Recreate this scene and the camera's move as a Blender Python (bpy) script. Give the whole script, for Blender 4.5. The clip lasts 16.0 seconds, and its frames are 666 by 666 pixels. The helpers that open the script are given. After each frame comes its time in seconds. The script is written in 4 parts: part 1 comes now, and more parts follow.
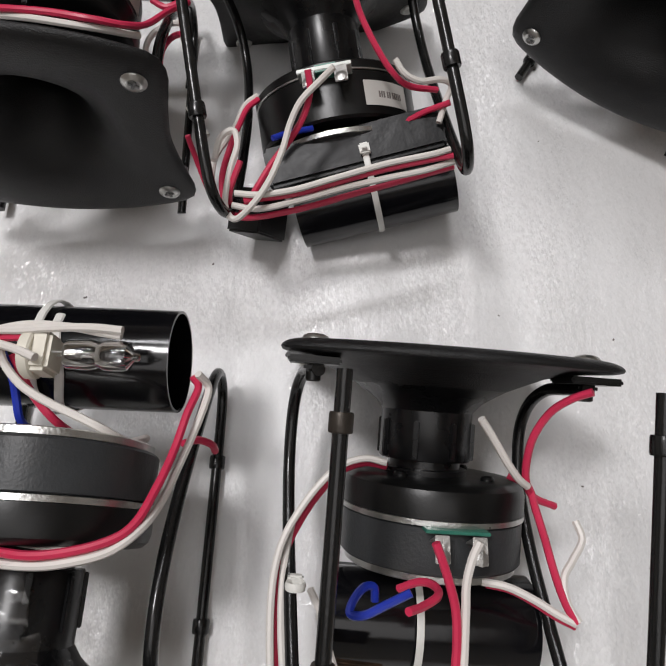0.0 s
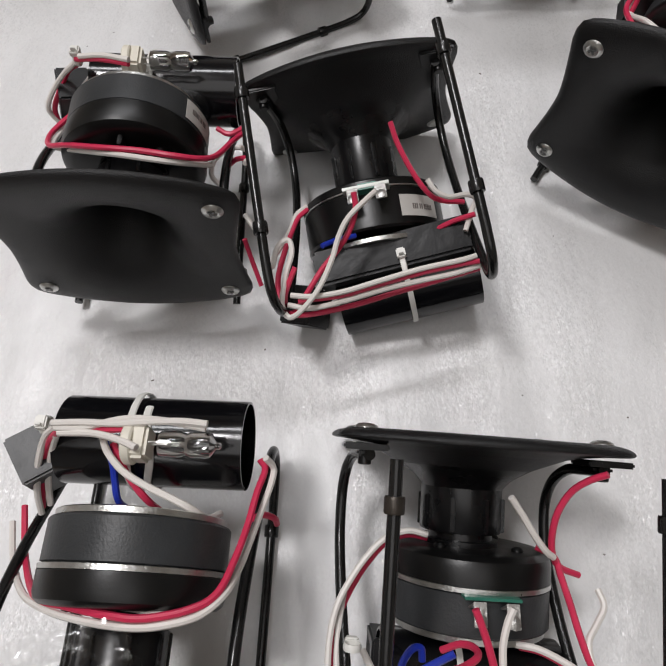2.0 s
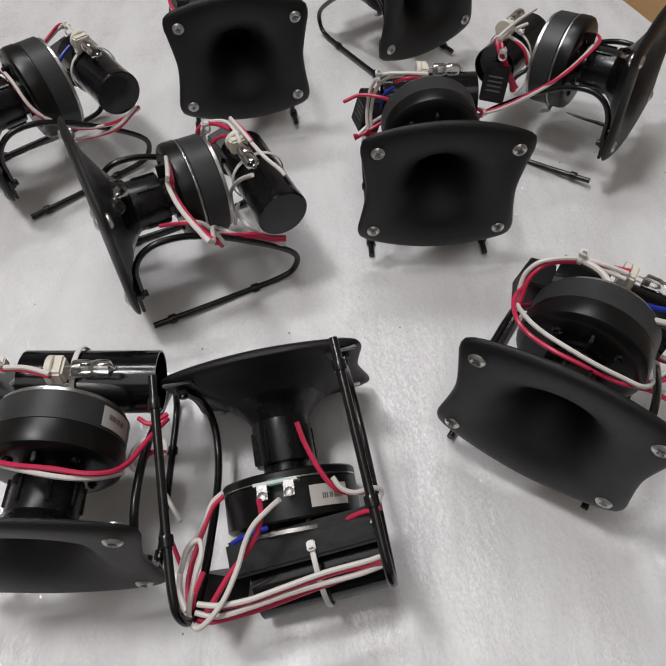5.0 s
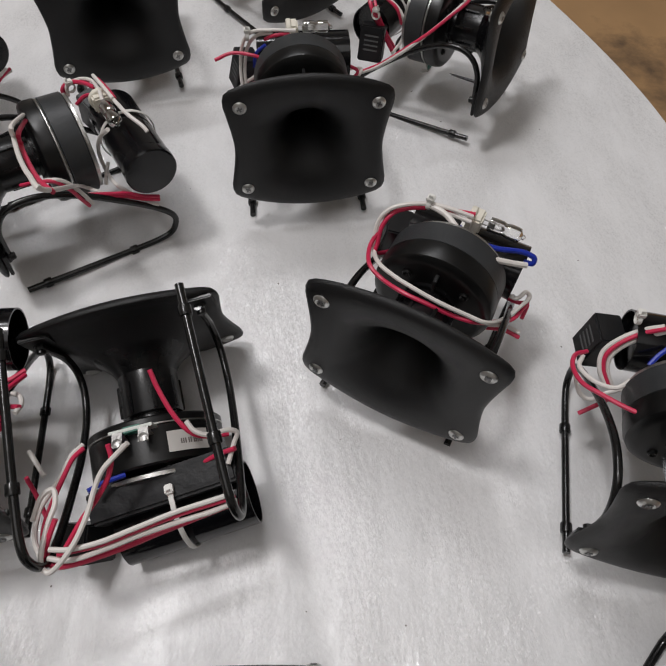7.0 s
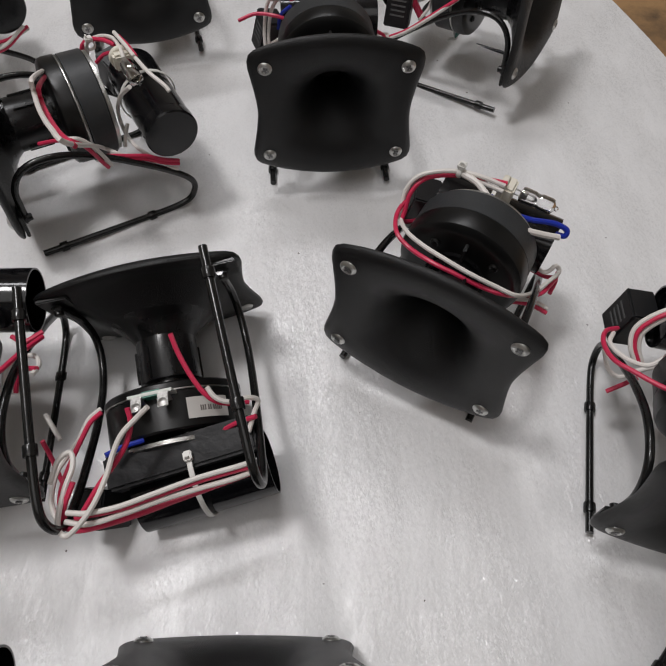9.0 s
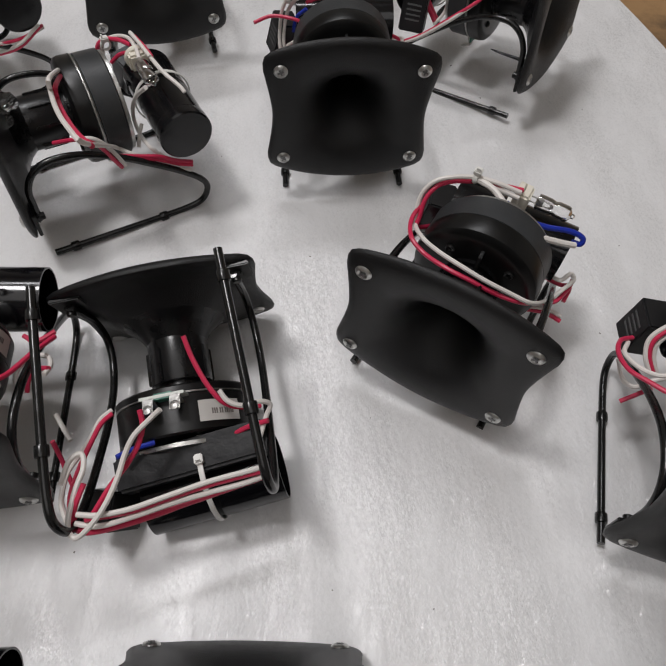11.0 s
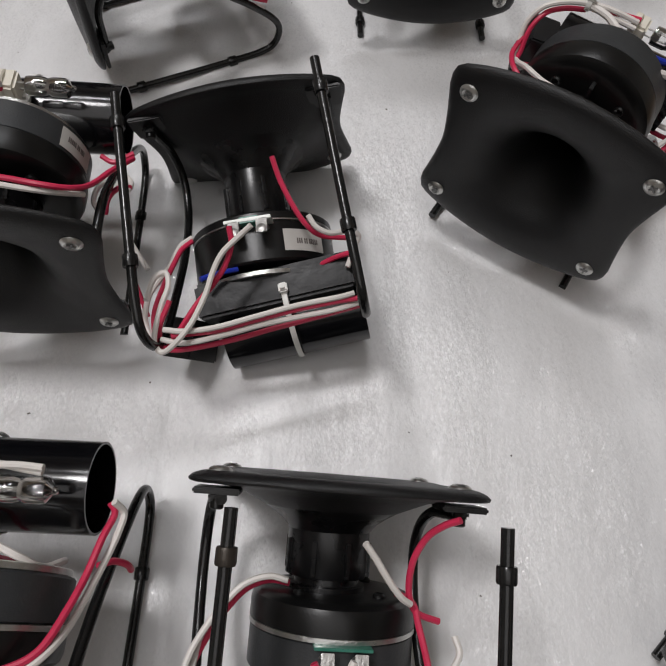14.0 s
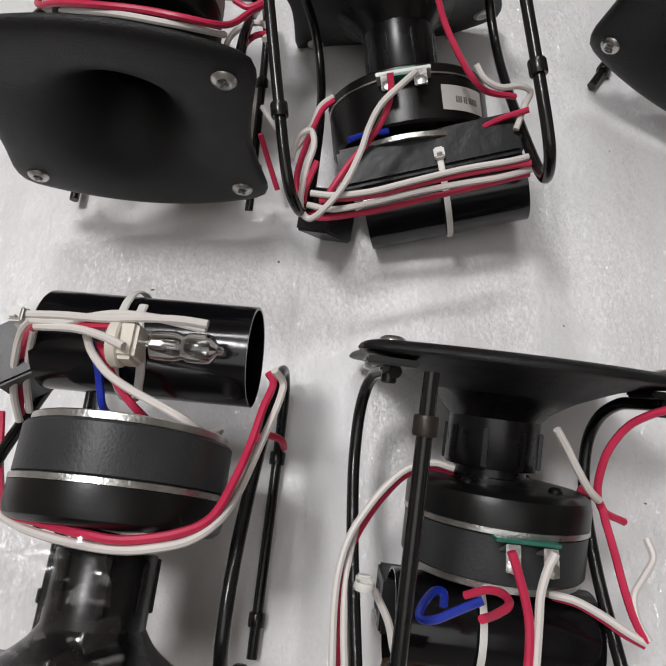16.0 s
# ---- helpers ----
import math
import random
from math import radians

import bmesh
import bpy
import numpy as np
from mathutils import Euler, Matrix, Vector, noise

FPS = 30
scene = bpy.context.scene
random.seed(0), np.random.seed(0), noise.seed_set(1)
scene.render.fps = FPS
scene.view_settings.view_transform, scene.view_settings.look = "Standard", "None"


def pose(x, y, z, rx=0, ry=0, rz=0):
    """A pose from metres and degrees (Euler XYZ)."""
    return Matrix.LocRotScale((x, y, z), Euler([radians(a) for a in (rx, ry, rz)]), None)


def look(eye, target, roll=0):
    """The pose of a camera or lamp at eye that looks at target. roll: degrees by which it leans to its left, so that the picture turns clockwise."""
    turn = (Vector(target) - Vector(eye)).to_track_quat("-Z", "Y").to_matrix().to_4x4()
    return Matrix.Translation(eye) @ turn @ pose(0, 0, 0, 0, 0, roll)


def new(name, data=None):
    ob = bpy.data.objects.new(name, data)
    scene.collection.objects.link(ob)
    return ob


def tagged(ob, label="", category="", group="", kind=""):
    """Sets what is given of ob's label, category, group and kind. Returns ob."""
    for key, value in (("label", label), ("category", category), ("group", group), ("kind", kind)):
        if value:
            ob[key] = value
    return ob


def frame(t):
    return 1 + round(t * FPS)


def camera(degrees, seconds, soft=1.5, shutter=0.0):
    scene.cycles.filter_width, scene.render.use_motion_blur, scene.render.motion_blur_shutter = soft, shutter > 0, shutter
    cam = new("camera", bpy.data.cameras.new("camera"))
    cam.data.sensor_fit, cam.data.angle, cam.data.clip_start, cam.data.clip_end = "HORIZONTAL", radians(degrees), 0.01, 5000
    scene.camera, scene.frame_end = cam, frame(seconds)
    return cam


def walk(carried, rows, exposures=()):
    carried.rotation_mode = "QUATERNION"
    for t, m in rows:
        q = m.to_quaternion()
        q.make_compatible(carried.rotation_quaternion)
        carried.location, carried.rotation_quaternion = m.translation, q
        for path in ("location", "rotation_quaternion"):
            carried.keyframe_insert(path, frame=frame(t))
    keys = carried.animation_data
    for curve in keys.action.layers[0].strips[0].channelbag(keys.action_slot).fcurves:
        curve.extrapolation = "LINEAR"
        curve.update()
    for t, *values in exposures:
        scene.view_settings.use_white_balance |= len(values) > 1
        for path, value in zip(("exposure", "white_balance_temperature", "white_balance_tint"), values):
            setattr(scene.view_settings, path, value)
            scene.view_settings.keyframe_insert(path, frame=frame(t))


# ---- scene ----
cam = camera(55.9, 16.0)
PATH = [
    (0, (0.074, 0.065, 0.262), (0.033, 0.712, -1.631), 0.8),
    (0.5, (0.07, 0.064, 0.272), (0.004, 0.726, -1.614), -0.9),
    (1, (0.065, 0.06, 0.287), (-0.033, 0.772, -1.58), -3.0),
    (1.5, (0.061, 0.06, 0.296), (-0.047, 0.815, -1.553), -3.0),
    (2, (0.063, 0.066, 0.299), (-0.046, 0.859, -1.534), -3.4),
    (2.5, (0.066, 0.081, 0.309), (-0.044, 0.952, -1.488), -3.4),
    (3, (0.067, 0.097, 0.318), (-0.058, 1.06, -1.431), -3.6),
    (3.2, (0.07, 0.1, 0.321), (-0.054, 1.093, -1.411), -3.5),
    (5.3, (0.1, 0.131, 0.35), (0.039, 1.288, -1.28), -0.6),
    (5.5, (0.105, 0.131, 0.351), (0.056, 1.292, -1.277), -0.2),
    (6, (0.12, 0.128, 0.349), (0.125, 1.287, -1.281), 1.6),
    (6.5, (0.136, 0.117, 0.347), (0.194, 1.248, -1.301), 2.6),
    (7, (0.143, 0.111, 0.344), (0.224, 1.212, -1.324), 3.2),
    (7.5, (0.144, 0.107, 0.338), (0.236, 1.178, -1.349), 3.9),
    (8, (0.143, 0.105, 0.333), (0.229, 1.149, -1.371), 4.0),
    (8.5, (0.14, 0.108, 0.331), (0.217, 1.146, -1.377), 4.2),
    (9, (0.134, 0.11, 0.333), (0.197, 1.163, -1.366), 4.0),
    (11.5, (0.127, 0.112, 0.331), (0.179, 1.171, -1.365), 4.8),
    (12, (0.123, 0.111, 0.328), (0.173, 1.15, -1.38), 5.3),
    (12.5, (0.116, 0.108, 0.323), (0.161, 1.124, -1.398), 5.8),
    (13, (0.108, 0.098, 0.314), (0.142, 1.06, -1.439), 6.0),
    (13.5, (0.103, 0.093, 0.309), (0.126, 1.023, -1.462), 5.6),
    (14, (0.099, 0.077, 0.298), (0.108, 0.938, -1.507), 5.2),
    (14.5, (0.092, 0.071, 0.285), (0.065, 0.839, -1.561), 2.8),
    (15, (0.08, 0.068, 0.278), (0.003, 0.787, -1.586), 0.0),
    (15.5, (0.069, 0.064, 0.27), (-0.046, 0.745, -1.607), -2.6),
    (16, (0.059, 0.063, 0.263), (-0.072, 0.705, -1.627), -4.0),
]
EXPOSURES = [(0, 0.13), (1.5, 0.1), (3, 0.06), (5.5, -0.03), (7.5, -0.08), (9, -0.09), (12.5, -0.07), (14, -0.09), (15, 0.0), (16, 0.04)]
walk(cam, [(t, look(eye, target, roll)) for t, eye, target, roll in PATH], EXPOSURES)

# ---- light ----
world = bpy.data.worlds.new("room_air")
scene.world = world
world.use_nodes = True
world.node_tree.nodes["Background"].inputs[0].default_value = (0.9, 0.95, 1.0, 1)
world.node_tree.nodes["Background"].inputs[1].default_value = 0.03
scene.view_settings.exposure = 0.0


def lamp(name, eye, target, sx, sy, watts, colour):
    data = bpy.data.lights.new(name, "AREA")
    data.shape, data.size, data.size_y, data.energy, data.color = "RECTANGLE", sx, sy, watts, colour
    ob = new(name, data)
    ob.matrix_world = look(eye, target)
    return ob


lamp("lamp_left", (-0.62, 0.42, 2.2), (0.1, 0.3, 0), 0.34, 0.34, 22.0, (0.99, 0.97, 0.98))
lamp("lamp_ahead", (-0.3, 1.3, 2.2), (0.1, 0.3, 0), 1.2, 0.16, 14.0, (0.97, 0.97, 1.0))
# broad fill added behind the camera to lift the shade; no known lamp
lamp("fill_behind", (0.0, -0.6, 2.15), (0.1, 0.3, 0), 1.8, 1.4, 9.0, (0.99, 0.97, 0.975))


# ---- materials ----
def material(name, colour, rough, metal=0.0, spread=0.0, size=60.0, bump=0.0, bump_size=400.0, stain=None, stain_size=8.0, spec=0.5):
    """A principled surface with colour variation at two scales and a fine relief."""
    m = bpy.data.materials.new(name)
    m.use_nodes = True
    nodes, links = m.node_tree.nodes, m.node_tree.links
    b = nodes["Principled BSDF"]
    b.inputs["Roughness"].default_value, b.inputs["Metallic"].default_value = rough, metal
    b.inputs["Specular IOR Level"].default_value = spec
    b.inputs["Base Color"].default_value = (*colour, 1)
    coord = nodes.new("ShaderNodeTexCoord")
    if spread:
        n = nodes.new("ShaderNodeTexNoise")
        n.inputs["Scale"].default_value, n.inputs["Detail"].default_value = size, 6
        links.new(coord.outputs["Object"], n.inputs["Vector"])
        mix = nodes.new("ShaderNodeMix")
        mix.data_type = "RGBA"
        mix.inputs["A"].default_value = (*[c * (1 - spread) for c in colour], 1)
        mix.inputs["B"].default_value = (*[min(1, c * (1 + spread)) for c in colour], 1)
        links.new(n.outputs["Fac"], mix.inputs["Factor"])
        out = mix.outputs["Result"]
        if stain:
            n2 = nodes.new("ShaderNodeTexNoise")
            n2.inputs["Scale"].default_value, n2.inputs["Detail"].default_value, n2.inputs["Roughness"].default_value = stain_size, 8, 0.65
            links.new(coord.outputs["Object"], n2.inputs["Vector"])
            ramp = nodes.new("ShaderNodeValToRGB")
            ramp.color_ramp.elements[0].position, ramp.color_ramp.elements[1].position = 0.53, 0.68
            links.new(n2.outputs["Fac"], ramp.inputs["Fac"])
            mix2 = nodes.new("ShaderNodeMix")
            mix2.data_type = "RGBA"
            links.new(ramp.outputs["Color"], mix2.inputs["Factor"])
            links.new(out, mix2.inputs["A"])
            mix2.inputs["B"].default_value = (*stain, 1)
            out = mix2.outputs["Result"]
        links.new(out, b.inputs["Base Color"])
        r = nodes.new("ShaderNodeMapRange")
        r.inputs["To Min"].default_value, r.inputs["To Max"].default_value = max(0, rough - 0.08), min(1, rough + 0.1)
        links.new(n.outputs["Fac"], r.inputs["Value"])
        links.new(r.outputs["Result"], b.inputs["Roughness"])
    if bump:
        n3 = nodes.new("ShaderNodeTexNoise")
        n3.inputs["Scale"].default_value, n3.inputs["Detail"].default_value = bump_size, 3
        links.new(coord.outputs["Object"], n3.inputs["Vector"])
        k = nodes.new("ShaderNodeBump")
        k.inputs["Strength"].default_value, k.inputs["Distance"].default_value = bump, 0.0006
        links.new(n3.outputs["Fac"], k.inputs["Height"])
        links.new(k.outputs["Normal"], b.inputs["Normal"])
    return m


PLASTIC = material("moulded_black_plastic", (0.006, 0.006, 0.0065), 0.42, spread=0.3, size=90, bump=0.55, bump_size=1900, spec=0.42)
SMOOTH = material("smooth_black_plastic", (0.005, 0.005, 0.0055), 0.27, spread=0.3, size=90, bump=0.05, bump_size=500, spec=0.45)
HOUSING = material("satin_black_housing", (0.005, 0.005, 0.005), 0.32, spread=0.25, size=80, bump=0.06, bump_size=900, spec=0.4)
FERRITE = material("dark_ferrite", (0.034, 0.036, 0.038), 0.4, spread=0.35, size=70, bump=0.2, bump_size=900, stain=(0.04, 0.04, 0.04), stain_size=40, spec=0.35)
GLOSS = material("glossy_black_sleeve", (0.004, 0.004, 0.005), 0.14, spread=0.3, size=50, bump=0.12, bump_size=120)
PAINT = material("black_enamel_rod", (0.008, 0.008, 0.008), 0.22, spread=0.4, size=120, bump=0.14, bump_size=500)
WORN = material("blackened_steel", (0.05, 0.042, 0.035), 0.4, metal=0.6, spread=0.5, size=160, bump=0.3, bump_size=500)
ZINC = material("zinc_plated_steel", (0.62, 0.62, 0.6), 0.3, metal=1.0, spread=0.2, size=300, bump=0.3, bump_size=900)
RUST = material("rusty_steel", (0.07, 0.04, 0.022), 0.6, metal=0.4, spread=0.5, size=220, bump=0.5, bump_size=500, stain=(0.03, 0.022, 0.016), stain_size=90)
# darker metal paints the shade of the screw slots on a thin cross
RECESS_SHADE = material("screw_recess_shade", (0.25, 0.25, 0.25), 0.5, metal=0.8)
RED = material("red_wire_sleeve", (0.60, 0.028, 0.085), 0.38, spread=0.15, size=150)
WHITE = material("white_wire_sleeve", (0.74, 0.70, 0.66), 0.42, spread=0.06, size=150)
BLUE = material("blue_wire_sleeve", (0.01, 0.03, 0.36), 0.35, spread=0.15, size=150)
NYLON = material("white_nylon", (0.76, 0.75, 0.71), 0.4, spread=0.05, size=150)
CERAMIC = material("cream_ceramic", (0.74, 0.7, 0.6), 0.5, spread=0.08, size=150, bump=0.1)
BOARD = material("green_circuit_board", (0.03, 0.17, 0.12), 0.35, spread=0.2, size=200)
PAPER = material("off_white_label", (0.52, 0.5, 0.47), 0.6, spread=0.06, size=200)
INK = material("faded_ink", (0.16, 0.14, 0.13), 0.7)
PRINT = material("grey_print", (0.10, 0.10, 0.10), 0.6)
TIN = material("tinned_solder", (0.55, 0.54, 0.52), 0.38, metal=0.9, spread=0.2, size=500, bump=0.5, bump_size=900)
TAPE = material("black_tape", (0.005, 0.005, 0.006), 0.17, spread=0.4, size=120, bump=0.45, bump_size=70, spec=0.4)
WRAP = material("dull_black_wrap", (0.006, 0.006, 0.007), 0.36, spread=0.4, size=120, bump=0.6, bump_size=110, spec=0.25)
FRAME = material("pale_board_frame", (0.62, 0.65, 0.6), 0.3, spread=0.1, size=300)
RELAY = material("relay_case", (0.011, 0.011, 0.012), 0.4, spread=0.3, size=120, bump=0.1, bump_size=800)
# near-black for the disc that stands in for the throat's deep shade
THROAT_SHADE = material("throat_shade", (0.004, 0.004, 0.004), 0.8)
WALL = material("plain_wall_paint", (0.55, 0.55, 0.53), 0.8, spread=0.05, size=3)
WOOD = material("scuffed_brown_board", (0.34, 0.2, 0.09), 0.55, spread=0.3, size=14, bump=0.25, bump_size=60, stain=(0.09, 0.055, 0.03), stain_size=7)
GLASS = bpy.data.materials.new("clear_bulb_glass")
GLASS.use_nodes = True
gb = GLASS.node_tree.nodes["Principled BSDF"]
gb.inputs["Transmission Weight"].default_value, gb.inputs["Roughness"].default_value, gb.inputs["IOR"].default_value = 1.0, 0.02, 1.47


BULB = bpy.data.materials.new("thin_bulb_glass")
BULB.use_nodes = True
bn, bl = BULB.node_tree.nodes, BULB.node_tree.links
see, glint, both = bn.new("ShaderNodeBsdfTransparent"), bn.new("ShaderNodeBsdfGlossy"), bn.new("ShaderNodeMixShader")
edge = bn.new("ShaderNodeFresnel")
edge.inputs["IOR"].default_value = 1.75
glint.inputs["Roughness"].default_value = 0.05
bl.new(edge.outputs[0], both.inputs[0])
bl.new(see.outputs[0], both.inputs[1])
bl.new(glint.outputs[0], both.inputs[2])
bl.new(both.outputs[0], bn["Material Output"].inputs["Surface"])


def foam_material():
    """Pearly white foam skin: fine pebbled sheen, soft creases along the sheet."""
    m = material("white_foam_sheet", (0.76, 0.755, 0.755), 0.45, spread=0.04, size=22)
    nodes, links = m.node_tree.nodes, m.node_tree.links
    b = nodes["Principled BSDF"]
    coord = nodes.new("ShaderNodeTexCoord")

    def streaks(scale, stretch, detail, rough=0.5, turned=0.12):
        turn = nodes.new("ShaderNodeMapping")
        turn.inputs["Scale"].default_value = (1.0, stretch, 1.0)
        turn.inputs["Rotation"].default_value = (0, 0, turned)
        links.new(coord.outputs["Object"], turn.inputs["Vector"])
        n = nodes.new("ShaderNodeTexNoise")
        n.inputs["Scale"].default_value, n.inputs["Detail"].default_value, n.inputs["Roughness"].default_value = scale, detail, rough
        links.new(turn.outputs["Vector"], n.inputs["Vector"])
        return n.outputs["Fac"]

    def relief(height, distance, strength, below=None):
        k = nodes.new("ShaderNodeBump")
        k.inputs["Strength"].default_value, k.inputs["Distance"].default_value = strength, distance
        links.new(height, k.inputs["Height"])
        if below:
            links.new(below, k.inputs["Normal"])
        return k.outputs["Normal"]

    def ranged(value, a, c, lo, hi):
        r = nodes.new("ShaderNodeMapRange")
        r.inputs["From Min"].default_value, r.inputs["From Max"].default_value = a, c
        r.inputs["To Min"].default_value, r.inputs["To Max"].default_value = lo, hi
        links.new(value, r.inputs["Value"])
        return r.outputs["Result"]

    crease = relief(streaks(26, 0.28, 3), 0.005, 0.45)
    dents = relief(streaks(75, 0.6, 4, 0.6, -0.2), 0.0022, 0.4, crease)
    pebble = relief(streaks(300, 0.5, 4, 0.7), 0.0016, 0.55, dents)
    # a glossy skin of tiny facets, each tilted its own way
    turn = nodes.new("ShaderNodeMapping")
    turn.inputs["Scale"].default_value = (1.0, 0.7, 1.0)
    links.new(coord.outputs["Object"], turn.inputs["Vector"])
    cells = nodes.new("ShaderNodeTexVoronoi")
    cells.inputs["Scale"].default_value = 1150
    links.new(turn.outputs["Vector"], cells.inputs["Vector"])
    tilt = nodes.new("ShaderNodeVectorMath")
    tilt.operation = "MULTIPLY_ADD"
    tilt.inputs[1].default_value, tilt.inputs[2].default_value = (0.5, 0.5, 0.0), (-0.25, -0.25, 0.0)
    links.new(cells.outputs["Color"], tilt.inputs[0])
    total = nodes.new("ShaderNodeVectorMath")
    links.new(tilt.outputs[0], total.inputs[0])
    links.new(pebble, total.inputs[1])
    unit_length = nodes.new("ShaderNodeVectorMath")
    unit_length.operation = "NORMALIZE"
    links.new(total.outputs[0], unit_length.inputs[0])
    links.new(unit_length.outputs[0], b.inputs["Coat Normal"])
    # the same facets, far flatter, under the skin
    flat = nodes.new("ShaderNodeVectorMath")
    flat.operation = "SCALE"
    flat.inputs["Scale"].default_value = 0.1
    links.new(tilt.outputs[0], flat.inputs[0])
    under = nodes.new("ShaderNodeVectorMath")
    links.new(flat.outputs[0], under.inputs[0])
    links.new(dents, under.inputs[1])
    under_unit = nodes.new("ShaderNodeVectorMath")
    under_unit.operation = "NORMALIZE"
    links.new(under.outputs[0], under_unit.inputs[0])
    links.new(under_unit.outputs[0], b.inputs["Normal"])
    for l in list(b.inputs["Roughness"].links):
        links.remove(l)
    links.new(ranged(streaks(42, 0.45, 5), 0.35, 0.65, 0.34, 0.55), b.inputs["Roughness"])
    b.inputs["Coat IOR"].default_value = 1.9
    b.inputs["Coat Roughness"].default_value = 0.12
    links.new(ranged(streaks(30, 0.4, 4), 0.36, 0.62, 0.25, 1.0), b.inputs["Coat Weight"])
    return m


FOAM = foam_material()
FILM = bpy.data.materials.new("clear_plastic_film")
FILM.use_nodes = True
fn, fl = FILM.node_tree.nodes, FILM.node_tree.links
clear, shine, blend = fn.new("ShaderNodeBsdfTransparent"), fn.new("ShaderNodeBsdfGlossy"), fn.new("ShaderNodeMixShader")
shine.inputs["Roughness"].default_value = 0.16
blend.inputs[0].default_value = 0.08
fl.new(clear.outputs[0], blend.inputs[1])
fl.new(shine.outputs[0], blend.inputs[2])
fl.new(blend.outputs[0], fn["Material Output"].inputs["Surface"])


# ---- mesh helpers ----
def link_mesh(name, me, parent=None, label=""):
    ob = new(name, me)
    if parent:
        ob.parent = parent
    return tagged(ob, label)


MESHES = {}


def mesh(key, mat, verts, faces, smooth=True):
    me = bpy.data.meshes.new(key)
    me.from_pydata([tuple(v) for v in verts], [], faces)
    me.materials.append(mat)
    if smooth:
        me.polygons.foreach_set("use_smooth", [True] * len(me.polygons))
        me.set_sharp_from_angle(angle=0.55)
    me.update()
    return me


def part(name, me, parent, label="", at=None):
    ob = link_mesh(name, me, parent, label)
    if at is not None:
        ob.matrix_local = at
    return ob


def lathe(profile, n=48, closed=True):
    """Rings of (radius, y) turned about the y axis; the ends are capped."""
    verts, faces = [], []
    for r, y in profile:
        for i in range(n):
            a = 2 * math.pi * i / n
            verts.append((r * math.cos(a), y, r * math.sin(a)))
    for k in range(len(profile) - 1):
        for i in range(n):
            j = (i + 1) % n
            faces.append((k * n + i, k * n + j, (k + 1) * n + j, (k + 1) * n + i))
    if closed:
        faces.append(tuple(range(n)))
        faces.append(tuple(reversed(range((len(profile) - 1) * n, len(profile) * n))))
    return verts, faces


def box(sx, sy, sz, bevel=0.0005, at=(0, 0, 0)):
    bm = bmesh.new()
    bmesh.ops.create_cube(bm, size=1)
    bmesh.ops.scale(bm, vec=(sx, sy, sz), verts=bm.verts)
    if bevel:
        bmesh.ops.bevel(bm, geom=bm.edges[:], offset=bevel, segments=2, affect="EDGES")
    bmesh.ops.translate(bm, vec=at, verts=bm.verts)
    bm.verts.index_update()
    out = [tuple(v.co) for v in bm.verts], [tuple(v.index for v in f.verts) for f in bm.faces]
    bm.free()
    return out


def join(*pieces):
    verts, faces = [], []
    for v, f in pieces:
        n = len(verts)
        verts += v
        faces += [tuple(i + n for i in q) for q in f]
    return verts, faces


def moved(piece, m):
    return [tuple(m @ Vector(v)) for v in piece[0]], piece[1]


def curve_points(points, steps=10):
    """A smooth line through the points."""
    p = [Vector(q) for q in points]
    p = [2 * p[0] - p[1]] + p + [2 * p[-1] - p[-2]]
    out = []
    for i in range(1, len(p) - 2):
        a, b, c, d = p[i - 1 : i + 3]
        for k in range(steps):
            t = k / steps
            out.append(0.5 * (2 * b + (c - a) * t + (2 * a - 5 * b + 4 * c - d) * t * t + (3 * b - a - 3 * c + d) * t ** 3))
    return out + [p[-2]]


def sweep(points, radius, n=10, steps=10, smooth_line=True):
    """A round bar along a line."""
    line = curve_points(points, steps) if smooth_line else [Vector(q) for q in points]
    verts, faces, side = [], [], None
    for i, q in enumerate(line):
        ahead = (line[min(i + 1, len(line) - 1)] - line[max(i - 1, 0)]).normalized()
        if side is None:
            side = ahead.orthogonal().normalized()
        side = (side - ahead * side.dot(ahead)).normalized()
        up = ahead.cross(side)
        for k in range(n):
            a = 2 * math.pi * k / n
            verts.append(tuple(q + radius * (math.cos(a) * side + math.sin(a) * up)))
    for i in range(len(line) - 1):
        for k in range(n):
            j = (k + 1) % n
            faces.append((i * n + k, i * n + j, (i + 1) * n + j, (i + 1) * n + k))
    faces.append(tuple(reversed(range(n))))
    faces.append(tuple(range((len(line) - 1) * n, len(line) * n)))
    return verts, faces


# ---- the setting ----
def plain(name, verts, faces, mat, label):
    return tagged(link_mesh(name, mesh(name, mat, verts, faces, False)), label, kind="structure")


def slab(name, lo, hi, mat, label):
    x0, y0, z0 = lo
    x1, y1, z1 = hi
    v = [(x0, y0, z0), (x1, y0, z0), (x1, y1, z0), (x0, y1, z0), (x0, y0, z1), (x1, y0, z1), (x1, y1, z1), (x0, y1, z1)]
    f = [(3, 2, 1, 0), (4, 5, 6, 7), (0, 1, 5, 4), (1, 2, 6, 5), (2, 3, 7, 6), (3, 0, 4, 7)]
    return plain(name, v, f, mat, label)


slab("floor", (-2.2, -2.2, -0.06), (2.6, 2.8, -0.006), WOOD, "scuffed brown wooden boards with dark stains")
slab("wall_west", (-2.3, -2.2, -0.06), (-2.2, 2.8, 2.4), WALL, "plain light wall")
slab("wall_east", (2.6, -2.2, -0.06), (2.7, 2.8, 2.4), WALL, "plain light wall")
slab("wall_south", (-2.3, -2.3, -0.06), (2.7, -2.2, 2.4), WALL, "plain light wall")
slab("wall_north", (-2.3, 2.8, -0.06), (2.7, 2.9, 2.4), WALL, "plain light wall")
